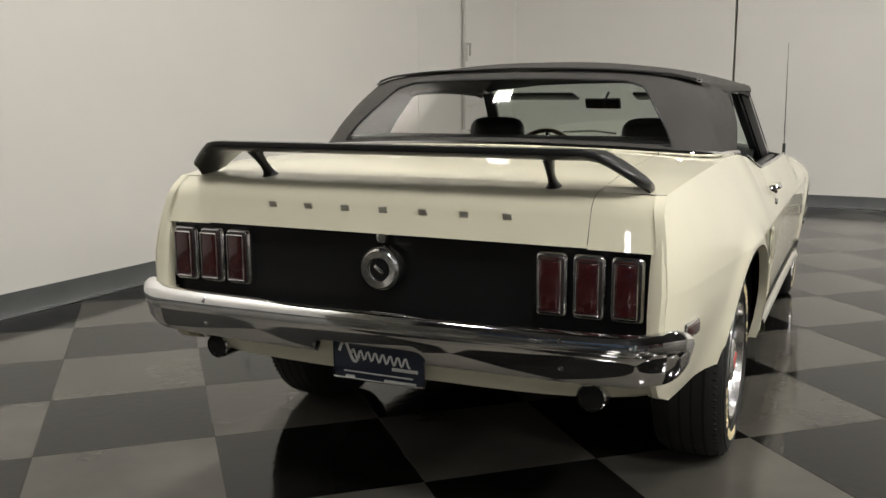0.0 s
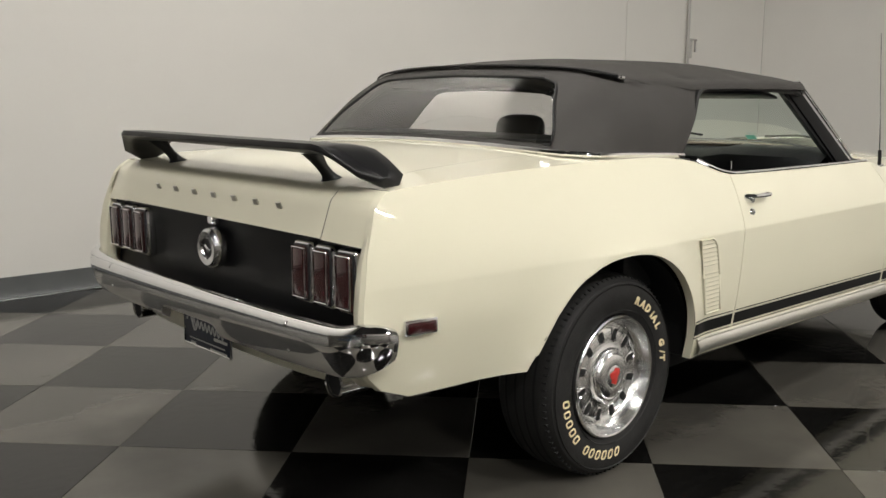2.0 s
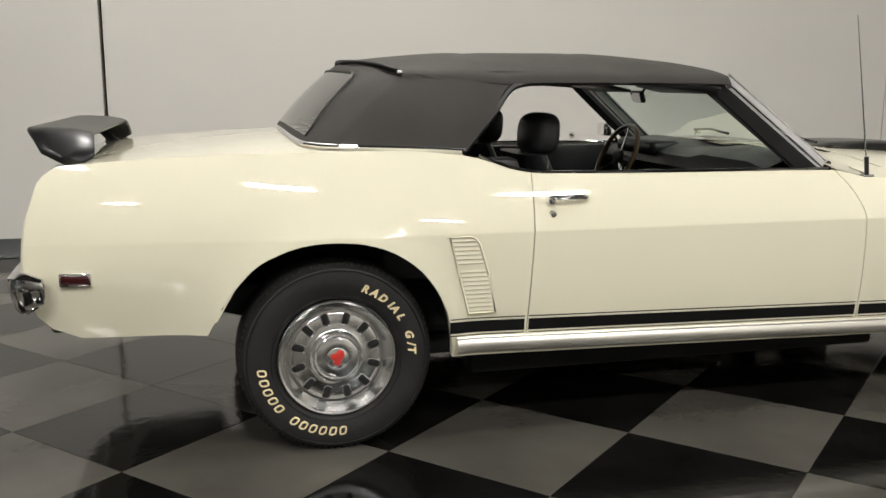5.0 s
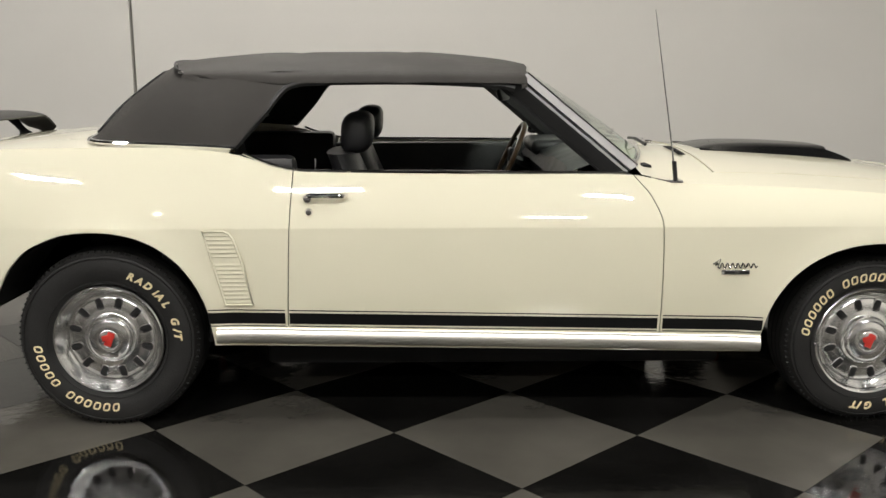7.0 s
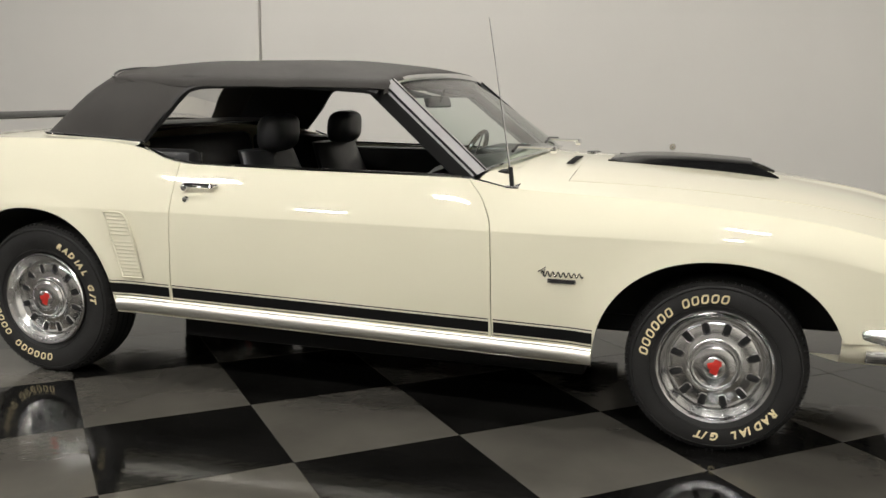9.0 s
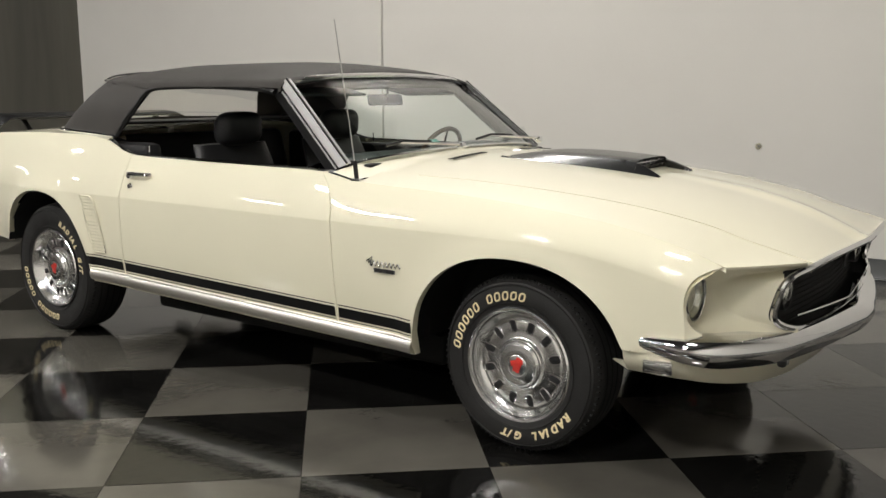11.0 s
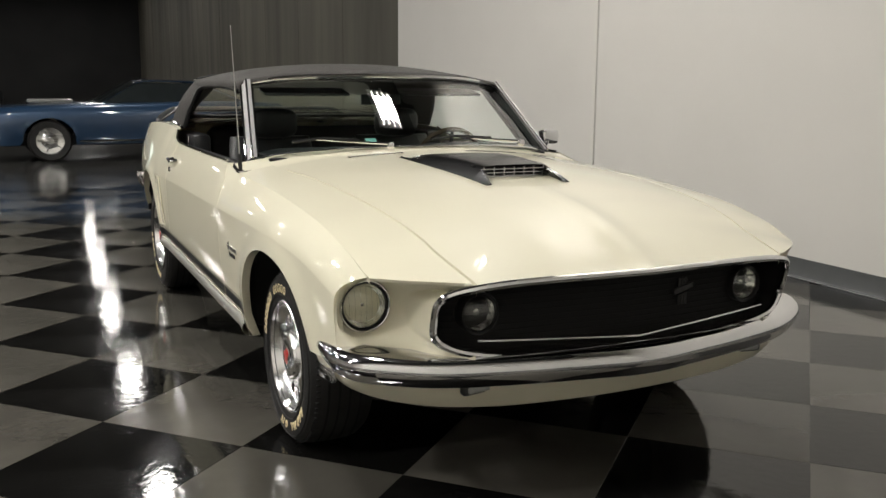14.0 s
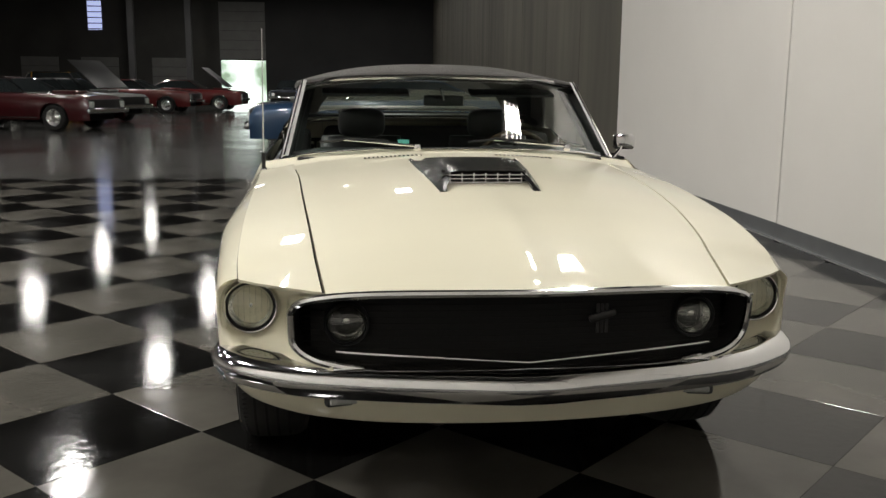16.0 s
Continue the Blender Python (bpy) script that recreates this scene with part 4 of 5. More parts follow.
for sgn in (-1, 1):
    # sculpted pocket from the grille end to the head lamp, hollowed round the lamp
    rows = []
    for i in range(45):
        t = (i / 44) ** 1.25
        row = []
        for k in range(31):
            v = (k / 30) ** 1.2
            zi = .702 + (.478 - .702) * v
            yi, xi = grille_side(min(zi, .690))
            yi += (.548 - yi) * math.exp(-v / .03)
            zo = .700 + (.468 - .700) * v
            nx = nose_z(zo)
            yo = skin_y(nx, zo) - .001
            y = yi + (yo - yi) * t
            lip = top_z(front_x(y), min(y, y_sh(front_x(y)))) - .004
            z = zi + (zo - zi) * t
            z += (lip - (.702 - .002 * t)) * (1 - v) ** 2.5
            full = xi + (nx - xi) * (.55 * t + .45 * t * t)
            r = math.hypot(y - .776, z - .604)
            bowl = 3.298 + 2.1 * max(0, r - .082)
            d = full - bowl
            x = full - .5 * (d + math.sqrt(d * d + .0006)) * ease(t / .06) * ease((1 - t) / .10)
            wl = math.exp(-v / .035) * (1 - t ** 10)
            x = x * (1 - wl) + (front_x(y) - .003) * wl
            x += .030 * ease((v - .80) / .20) * (1 - t)
            row.append(Vector((x, sgn * y, z)))
        rows.append(row)
    cpart("lamp_pocket", grid(rows), CREAM, "hollowed cream head lamp surround", angle=70)
    round_lamp("head_lamp", (3.310, sgn * .776, .602), .077, 0, "round sealed beam head lamp with chrome rim", .05)
    round_lamp("driving_lamp", (3.500, sgn * .500, .594), .060, 0, "round inboard driving lamp in the grille", .07)
    # front side badge, plain shapes
    yb = sgn * (skin_y(2.22, .585) + .003)
    bd = cpart("side_badge", boxm((2.222, yb, .574), (.10, .004, .016), .002, 1), CHROME, "chrome script badge with dark number plate")
    part("number_bar", boxm((2.225, yb + sgn * .002, .574), (.085, .004, .012), .001, 1), PIPING, bd)
    fl = [(2.150 + .0024 * k, yb, .598 + .0105 * math.sin(k * .82) * (1 - .004 * k)) for k in range(62)]
    part("script_flourish", tube(fl, .0026, 5, up=(0, 1, 0)), CHROME, bd)
    part("script_stroke", tube([(2.140, yb, .604), (2.166, yb, .622), (2.158, yb, .590)], .0035, 6, up=(0, 1, 0)), CHROME, bd)
    tm = text_mesh("351", .014, .0006)
    to = part("numerals", tm, CHROME, bd)
    to.matrix_basis = pose(2.225, yb + sgn * .0045, .574, 90, 0, 0 if sgn < 0 else 180)

# ---- wheels ----


def wheel(name, cx, sgn, R, lab):
    w = cpart(name, lathe([(R - .125, -.10), (R - .10, -.112), (R - .055, -.117), (R - .022, -.108), (R - .006, -.085), (R, -.05), (R + .001, 0), (R, .05), (R - .006, .085),
                           (R - .022, .108), (R - .055, .117), (R - .10, .112), (R - .125, .10)], 72, (cx, sgn * .742, R - .004), sy=sgn), RUBBER, lab)
    c = (cx, sgn * .742, R - .004)
    # grooves and sipes are black bands and blocks, their shade put into the colour
    for yy in (-.055, -.018, .018, .055):
        part("tread_groove", lathe([(R + .0018, yy - .004), (R + .0018, yy + .004)], 60, c, sy=sgn), DARKIN, w)
    for k in range(90):
        a = 2 * math.pi * k / 90
        p = Vector((c[0] + (R - .0105) * math.cos(a), c[1] + sgn * .078, c[2] + (R - .0105) * math.sin(a)))
        part("tread_sipe", boxm(p, (.010, .034, .005), .0, 1, Matrix.Rotation(-a, 3, 'Y')), DARKIN, w)
    for rr, hh in ((R - .030, .1135), (.216, .1155)):
        part("sidewall_rib", lathe([(rr - .0015, hh - .002), (rr, hh + .0022), (rr + .0015, hh - .002)], 60, c, sy=sgn), RUBBER, w)
    rim = part("rim", lathe([(.199, .094), (.199, .109), (.194, .114), (.188, .112), (.185, .104), (.180, .090), (.172, .074), (.164, .066), (.156, .066), (.150, .071), (.140, .074), (.116, .076), (.094, .076),
                             (.089, .079), (.087, .090), (.083, .094), (.078, .0945), (.076, .092), (.073, .095), (.069, .101), (.058, .105), (.040, .1075), (.036, .1065), (.033, .1085), (0, .109)], 72, c, sy=sgn), STEEL, w, "polished slotted steel wheel with a domed cap")
    part("barrel", lathe([(.184, -.09), (.184, .08), (.150, .05)], 40, c, sy=sgn), DARKIN, w)
    # solid black blocks stand in for the shaded wheel openings
    for k in range(12):
        a = 2 * math.pi * (k + .5) / 12
        rr = .130
        turn_a = Matrix.Rotation(-a, 3, 'Y')
        p = Vector((c[0] + rr * math.cos(a), c[1] + sgn * .0665, c[2] + rr * math.sin(a)))
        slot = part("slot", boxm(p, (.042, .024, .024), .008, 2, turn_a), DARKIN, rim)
        hr_, wr_ = .0215, .0125
        ring = [p + Vector((0, sgn * .0090, 0)) + turn_a @ Vector((hr_ * math.copysign(abs(math.cos(q)) ** .5, math.cos(q)), 0, wr_ * math.copysign(abs(math.sin(q)) ** .5, math.sin(q)))) for q in [2 * math.pi * (n + .5) / 16 for n in range(16)]]
        part("slot_lip", tube(ring, .0022, 5, closed=True, up=(0, 1, 0)), CHROME, slot)
    part("cap_emblem", boxm((c[0] + .004, c[1] + sgn * .1085, c[2] + .002), (.026, .003, .052), .003, 2, Matrix.Rotation(radians(20), 3, 'Y')), REDPAINT, rim, "red enamel emblem")
    part("cap_emblem", boxm((c[0] + .0, c[1] + sgn * .1092, c[2] + .010), (.046, .003, .020), .003, 2, Matrix.Rotation(radians(-15), 3, 'Y')), REDPAINT, rim)
    # raised writing on the sidewall
    rl = (.198 + R) / 2 - .012
    ys = c[1] + sgn * .1175

    def around(a, me, dx=0):
        o = part("letter", me, RUBLET, w)
        m = Matrix(((-sgn * 1, 0, 0), (0, 0, sgn), (0, 1, 0)))
        px, pz = c[0] + rl * math.cos(a), c[2] + rl * math.sin(a)
        ux = Vector((math.sin(a), 0, -math.cos(a))) * (-1 if sgn > 0 else 1)
        uz = Vector((math.cos(a), 0, math.sin(a)))
        n = Vector((0, sgn, 0))
        o.matrix_basis = Matrix.Translation((px, ys - sgn * .0005, pz)) @ Matrix((ux, uz, n)).transposed().to_4x4()
        return o
    return w, around


LET = {ch: text_mesh(ch, .036, .0012, .0016, .25) for ch in "RADILGT/"}
for me in LET.values():
    me.materials.append(RUBLET)
ring_pts = [(.0095 * math.copysign(abs(math.cos(q)) ** .6, math.cos(q)) + .25 * .0125 * math.sin(q), .0125 * math.copysign(abs(math.sin(q)) ** .6, math.sin(q)), 0) for q in [2 * math.pi * (n + .5) / 16 for n in range(16)]]
plain = to_mesh("letter", tube(ring_pts, .0034, 5, closed=True, flat=.4))
plain.materials.append(RUBLET)
for name, cx, sgn, R, turn in (("rear_wheel", 0.0, -1, .328, 0), ("front_wheel", WB, -1, .306, 108), ("rear_wheel", 0.0, 1, .328, 40), ("front_wheel", WB, 1, .306, 200)):
    w, around = wheel(name, cx, sgn, R, "black tyre with raised cream lettering on a polished slotted wheel")
    st = .136
    a0 = radians(68 - turn * .95) if sgn < 0 else radians(100 + turn)
    k = 0
    for ch in "RADIAL G/T":
        if ch != " ":
            around(a0 - sgn * -1 * st * k, LET[ch])
        k += .62 if ch in "I/" else 1
    a1 = a0 - sgn * -1 * radians(155)
    k = 0
    for ch in "###### #####":
        if ch != " ":
            around(a1 - sgn * -1 * st * k, plain)
        k += 1
for cx in (0.0, WB):
    cpart("axle", tube([(cx, -.6, .30), (cx, .6, .30)], .04, 10), DARKIN)

# ---- soft top, screen and cabin ----
roof_c = smooth_curve([.12, .26, .57, 1.06, 1.40, 1.50, 1.555], [1.305, 1.325, 1.347, 1.349, 1.324, 1.308, 1.294])
roof_e = smooth_curve([.26, .45, .63, 1.0, 1.425, 1.53], [1.262, 1.262, 1.256, 1.258, 1.254, 1.250])
roof_w = smooth_curve([.26, .45, .63, 1.0, 1.425, 1.53], [.648, .672, .690, .695, .690, .672])
rows = []
for i in range(33):
    t = i / 32
    row = []
    for k in range(33):
        w = -1 + k / 16
        # the back edge bows rearward at the middle, the front edge bows ahead
        x0 = .262 - .125 * (1 - abs(w) ** 2.2)
        x1 = 1.497 + .045 * (1 - abs(w) ** 2)
        x = x0 + (x1 - x0) * t
        xx = min(max(x, .26), 1.53)
        W = roof_w(xx)
        zc, ze = roof_c(x), roof_e(xx)
        z = ze + (zc - ze) * (1 - abs(w) ** 2.6)
        z -= .004 * math.exp(-((x - .62) / .03) ** 2) + .003 * math.exp(-((x - 1.06) / .03) ** 2)
        row.append(Vector((x, W * w, z)))
    a, b = row[0], row[-1]
    row = [a + Vector((0, .012, -.034)), a + Vector((0, -.012, -.030)), a + Vector((0, -.010, -.012))] + row + [b + Vector((0, .010, -.012)), b + Vector((0, .012, -.030)), b + Vector((0, -.012, -.034))]
    rows.append(row)
rows.append([p + Vector((.008, 0, -.012)) for p in rows[-1]])
rows.append([p + Vector((-.02, 0, -.006)) for p in rows[-1]])
stop = cpart("soft_top", grid(rows), FABRIC, "black vinyl soft top, raised", angle=60)

# rear quarters and rear curtain between the roof seam and the waist
UPP = path([(.66, -.697, 1.222), (.50, -.690, 1.235), (.36, -.672, 1.252), (.262, -.645, 1.262), (.212, -.54, 1.284), (.165, -.30, 1.301), (.140, 0, 1.307),
            (.165, .30, 1.301), (.212, .54, 1.284), (.262, .645, 1.262), (.36, .672, 1.252), (.50, .690, 1.235), (.66, .697, 1.222)], 72)
LWR = path([(.462, -.765, 1.000), (.33, -.762, 1.008), (.14, -.758, 1.016), (.0, -.745, 1.020), (-.075, -.66, 1.026), (-.10, -.36, 1.040), (-.105, 0, 1.046),
            (-.10, .36, 1.040), (-.075, .66, 1.026), (.0, .745, 1.020), (.14, .758, 1.016), (.33, .762, 1.008), (.462, .765, 1.000)], 72)


def along(pts, f):
    k = min(int(f), len(pts) - 2)
    return pts[k] + (pts[k + 1] - pts[k]) * (f - k)


def curtain(i, v):
    a, b = along(UPP, i), along(LWR, i)
    p = a + (b - a) * v
    side = ease((abs(p.y) - .52) / .16)
    n = Vector((-.3 * (1 - side), math.copysign(side, p.y), .3)).normalized()
    fold = .006 * math.exp(-((abs(p.y) - .60) / .035) ** 2) * math.sin(math.pi * v)
    return p + n * (.018 * math.sin(math.pi * v) + fold)


V0, V1 = .155, .93
half = min(range(36), key=lambda i: abs(LWR[i].y + .635))


def win_edge(v):
    """Column of the window's edge: the sides lean in towards the top."""
    return half + 2.8 * max(0, V1 - v) + 1.3 * math.exp(-(v - V0) / .05)


def spread(f0, f1, n):
    return [lambda v, t=k / n: f0(v) + (f1(v) - f0(v)) * t for k in range(n + 1)]


VS = [V0 + (V1 - V0) * k / 12 for k in range(13)]
VALL = [0, .04, .08, .12] + VS + [.965, 1.0]
bm = bmesh.new()
for f0, f1, vs, n in ((lambda v: 0, win_edge, VALL, 28), (lambda v: 72 - win_edge(v), lambda v: 72, VALL, 28),
                      (win_edge, lambda v: 72 - win_edge(v), VALL[:5], 40), (win_edge, lambda v: 72 - win_edge(v), VALL[-3:], 40)):
    grid([[curtain(c(v), v) for v in vs] for c in spread(f0, f1, n)], bm)
bmesh.ops.remove_doubles(bm, verts=bm.verts[:], dist=1e-5)
cpart("top_curtain", bm, FABRIC, "black vinyl rear quarters of the soft top", parent=stop, angle=60)
wcols = spread(win_edge, lambda v: 72 - win_edge(v), 40)
rw = grid([[curtain(c(v), v) + Vector((-.002, 0, .001)) for v in VS] for c in wcols])
cpart("rear_window", rw, VINYLWIN, "clear plastic rear window", parent=stop)
out = [curtain(c(V0), V0) for c in wcols[1:-1]] + [curtain(72 - win_edge(v), v) for v in VS[1:]] + [curtain(win_edge(v), v) for v in reversed(VS[1:])]
cpart("window_piping", tube([p + Vector((-.003, 0, .002)) for p in out], .0045, 6, closed=True), PIPING, parent=stop)
cpart("seam_piping", tube([p + Vector((-.004, 0, .006)) for p in UPP[14:59]], .0050, 6), PIPING, "black piping over the rear seam", parent=stop)
for sgn in (-1, 1):
    cpart("seam_clip", boxm((.258, sgn * .650, 1.262), (.02, .018, .012), .004), CHROME, "small chrome end clip", parent=stop)
cpart("top_moulding", tube([p + Vector((-.006 if abs(p.y) < .7 else 0, math.copysign(.006, p.y) if abs(p.y) > .6 else 0, 0)) for p in LWR], .0095, 8, flat=1.0), CHROME, "chrome moulding round the foot of the soft top", parent=stop)
# quarter window opening: black frame and inner lining
for sgn in (-1, 1):
    fr = path([(.462, sgn * .755, 1.002), (.56, sgn * .735, 1.11), (.655, sgn * .70, 1.215), (.72, sgn * .688, 1.226), (1.0, sgn * .688, 1.230), (1.40, sgn * .686, 1.216), (1.46, sgn * .684, 1.205)], 40)
    cpart("weatherstrip", tube(fr, .012, 6), PIPING, "black rubber side window seal", parent=stop)
    rows = [[Vector((.46, sgn * .74, 1.0)), Vector((.56, sgn * .72, 1.11)), Vector((.65, sgn * .685, 1.21))], [Vector((.25, sgn * .725, 1.0)), Vector((.30, sgn * .69, 1.11)), Vector((.36, sgn * .645, 1.225))],
            [Vector((.06, sgn * .700, 1.03)), Vector((.14, sgn * .665, 1.13)), Vector((.24, sgn * .61, 1.245))]]
    cpart("top_lining", grid(rows), DARKIN, "black inner lining", parent=stop)
rows = [[Vector((x, w * .66, roof_c(x) - .03 - .05 * w * w)) for w in (-1, -.5, 0, .5, 1)] for x in (.3, .6, 1.0, 1.4, 1.5)]
cpart("headlining", grid(rows), DARKIN, "black headlining", parent=stop)

cpart("rear_shelf", boxm((.18, 0, 1.052), (.32, 1.36, .012), .005), LEATHER, "black vinyl well cover behind the rear seat")

# windscreen and its bright frame
WS_B = path([(1.862, -.735, .922), (1.93, -.58, .950), (1.985, -.30, .968), (2.0, 0, .972), (1.985, .30, .968), (1.93, .58, .950), (1.862, .735, .922)], 36)
WS_T = path([(1.470, -.652, 1.240), (1.512, -.5, 1.262), (1.543, -.25, 1.274), (1.553, 0, 1.278), (1.543, .25, 1.274), (1.512, .5, 1.262), (1.470, .652, 1.240)], 36)
ws = cpart("windscreen", grid([[WS_B[i] + (WS_T[i] - WS_B[i]) * v / 10 + Vector((.6, 0, .8)) * .007 * math.sin(math.pi * v / 10) for v in range(11)] for i in range(37)]), GLASS, "clear green tinted windscreen")
part("frame_top", tube([p + Vector((.009, 0, .003)) for p in WS_T], .0115, 8), CHROME, ws)
part("frame_foot", tube([p + Vector((.004, 0, -.002)) for p in WS_B], .010, 6, flat=.6), DULLCHROME, ws)
for sgn in (-1, 1):
    A0, A1 = Vector((1.862, sgn * .742, .915)), Vector((1.468, sgn * .664, 1.243))
    rows = []
    for k in range(13):
        p = A0 + (A1 - A0) * k / 12
        rows.append([p + Vector((.044, -sgn * .024, .018)), p + Vector((.040, -sgn * .006, .017)), p + Vector((.032, sgn * .001, .012)), p + Vector((.016, sgn * .007, .004)), p + Vector((.008, sgn * .013, .001)), p + Vector((-.008, sgn * .012, -.005))])
    pil = part("pillar", grid(rows), PILLAR, ws, "bright windscreen pillar with a grooved middle")
    part("pillar_rail", tube([r_[4] for r_ in rows], .0055, 6), CHROME, pil)
    part("pillar_rail", tube([r_[1] for r_ in rows], .0055, 6), CHROME, pil)
    rows = []
    for k in range(13):
        p = A0 + (A1 - A0) * k / 12
        wd = .056 - .016 * k / 12
        rows.append([p + Vector((-.008, sgn * .011, -.005)), p + Vector((-.50 * wd, sgn * .005, -.018)), p + Vector((-wd, -sgn * .006, -.034)), p + Vector((-wd, -sgn * .03, -.034))])
    part("pillar_seal", grid(rows), PIPING, ws, "black rubber pillar seal")
    rows = [[p + Vector((-.028, -sgn * .01, -.02)), p + Vector((-.07, -sgn * .02, -.03)), p + Vector((-.05, -sgn * .06, -.02))] for p in (A0, A0 * .5 + A1 * .5, A1)]
    part("pillar_lining", grid(rows), LEATHER, ws, "black inner pillar trim")
# wipers
for y0, y1, ya in ((-.19, -.60, -.20), (.47, .05, .46)):
    wp = cpart("wiper", tube([(2.045, ya + .03, .985), (2.0, ya - .12, .995), (1.955, ya - .28, 1.005)], [.007, .006, .004], 6), CHROME, "bright wiper arm with a black blade")
    part("blade", tube([(1.965, y1 + .02, .995), (1.955, (ya + y1) / 2 - .05, 1.010), (1.965, ya - .08, 1.0)], .006, 6), PIPING, wp)
    part("pivot", boxm((2.045, ya + .035, .978), (.03, .03, .03), .008), CHROME, wp)
# aerial, leaning back
an = cpart("aerial", tube([(2.018, -.818, .90), (1.995, -.818, 1.05), (1.925, -.818, 1.472)], [.0038, .003, .0016], 6), DULLCHROME, "thin whip aerial on the wing")
part("aerial_sleeve", tube([(2.02, -.818, .886), (2.012, -.818, .955)], .0085, 8), PIPING, an)
part("aerial_foot", boxm((2.02, -.818, .884), (.05, .028, .01), .004), DULLCHROME, an)
# door mirror on the driver's side
dm = cpart("door_mirror", boxm((1.70, .868, .982), (.050, .100, .072), .016, 3), CHROME, "chrome door mirror on a short stem")
part("stem", tube([(1.75, .80, .905), (1.74, .83, .94), (1.705, .86, .97)], .009, 8), CHROME, dm)
part("mirror_face", boxm((1.673, .868, .982), (.004, .088, .058)), MIRROR, dm)
# inner mirror
TILT = Matrix.Rotation(radians(-14), 3, 'Z') @ Matrix.Rotation(radians(-16), 3, 'Y')
im = cpart("inner_mirror", boxm((1.475, .02, 1.168), (.022, .20, .054), .01, 2, TILT), PIPING, "rear-view mirror in a dark frame")
part("mirror_face", boxm(Vector((1.475, .02, 1.168)) + TILT @ Vector((-.0115, 0, 0)), (.002, .185, .042), rot=TILT), DIMMIRROR, im)
part("mirror_stem", tube([(1.485, .02, 1.17), (1.51, .0, 1.225)], .006, 6), CHROME, im)
cpart("sun_visor", boxm((1.44, .36, 1.205), (.13, .42, .014), .006, 2, Matrix.Rotation(radians(12), 3, 'Y')), LEATHER, "folded black sun visor")
cpart("sun_visor", boxm((1.44, -.36, 1.205), (.13, .42, .014), .006, 2, Matrix.Rotation(radians(12), 3, 'Y')), LEATHER, "folded black sun visor")
cpart("sticker", boxm((1.945, -.215, .994), (.001, .05, .036), rot=Matrix.Rotation(radians(-55), 3, 'Y')), TEAL, "small teal inspection sticker")

# cabin
cpart("cabin_floor", boxm((1.1, 0, .36), (1.75, 1.36, .03), .01), CARPET, "black carpet")
cpart("firewall", boxm((1.95, 0, .66), (.04, 1.36, .54), .01), DARKIN)
rows = []
for i in range(13):
    w = -1 + i / 6
    y = .70 * w
    pr = [(1.98 - .10 * w * w, .940), (1.86, .945), (1.74, .935), (1.66, .905), (1.63, .86), (1.66, .78), (1.72, .70), (1.80, .62)]
    bul = .02 * (1 if abs(abs(y) - .36) < .24 else 0)
    rows.append([Vector((x, y, z + bul * (1 if k in (1, 2, 3) else 0))) for k, (x, z) in enumerate(pr)])
dash = cpart("dashboard", grid(rows), LEATHER, "padded black dashboard")
part("hood_binnacle", boxm((1.70, .36, .925), (.16, .40, .07), .03, 3), LEATHER, dash)
sw = []
for k in range(36):
    a = 2 * math.pi * k / 36
    sw.append(Vector((1.535 + .07 * math.sin(a), .36 + .175 * math.cos(a), .868 + .155 * math.sin(a))))
stw = cpart("steering_wheel", tube(sw, .012, 8, closed=True, up=(1, 0, 0)), WOODRIM, "wood-rimmed steering wheel with metal spokes")
for a in (90, 210, 330):
    a = radians(a)
    part("spoke", tube([(1.55, .36, .865), (1.535 + .065 * math.sin(a), .36 + .17 * math.cos(a), .868 + .15 * math.sin(a))], .009, 6, flat=.4), CHROME, stw)
part("column", tube([(1.55, .36, .865), (1.80, .36, .76)], .028, 10), PIPING, stw)
part("horn_pad", boxm((1.545, .36, .866), (.03, .09, .09), .014), LEATHER, stw)


def front_seat(y):
    s = cpart("front_seat", boxm((1.09, y, .52), (.50, .52, .17), .06, 3), LEATHER, "black vinyl bucket seat with headrest")
    rows = []
    for i in range(9):
        t = i / 8
        z = .56 + .40 * t
        xc = .955 - .15 * t
        hw = .255 - .035 * t ** 2
        th = .075 - .02 * t
        rows.append([Vector((xc + th * math.cos(2 * math.pi * k / 20), y + hw * math.copysign(abs(math.sin(2 * math.pi * k / 20)) ** .7, math.sin(2 * math.pi * k / 20)), z)) for k in range(20)])
    part("seat_back", grid(rows, close=True, cap=True), LEATHER, s)
    hr = bmesh.new()
    bmesh.ops.create_uvsphere(hr, u_segments=24, v_segments=14, radius=1.0)
    for v in hr.verts:
        c = v.co
        v.co = Vector((.868 + .064 * math.copysign(abs(c.x) ** .8, c.x) + .01 * c.z, y + .130 * math.copysign(abs(c.y) ** .55, c.y), 1.032 + .082 * math.copysign(abs(c.z) ** .6, c.z)))
    part("headrest", hr, LEATHER, s)
    for dy in (-.05, .05):
        part("headrest_post", tube([(.80, y + dy, .92), (.84, y + dy, 1.0)], .007, 6), CHROME, s)
    return s


front_seat(-.36)
front_seat(.36)
rs = cpart("rear_seat", boxm((.42, 0, .56), (.44, 1.1, .16), .05, 3), LEATHER, "black vinyl rear bench")
part("seat_back", boxm((.20, 0, .78), (.14, 1.15, .42), .05, 3, Matrix.Rotation(radians(-14), 3, 'Y')), LEATHER, rs)
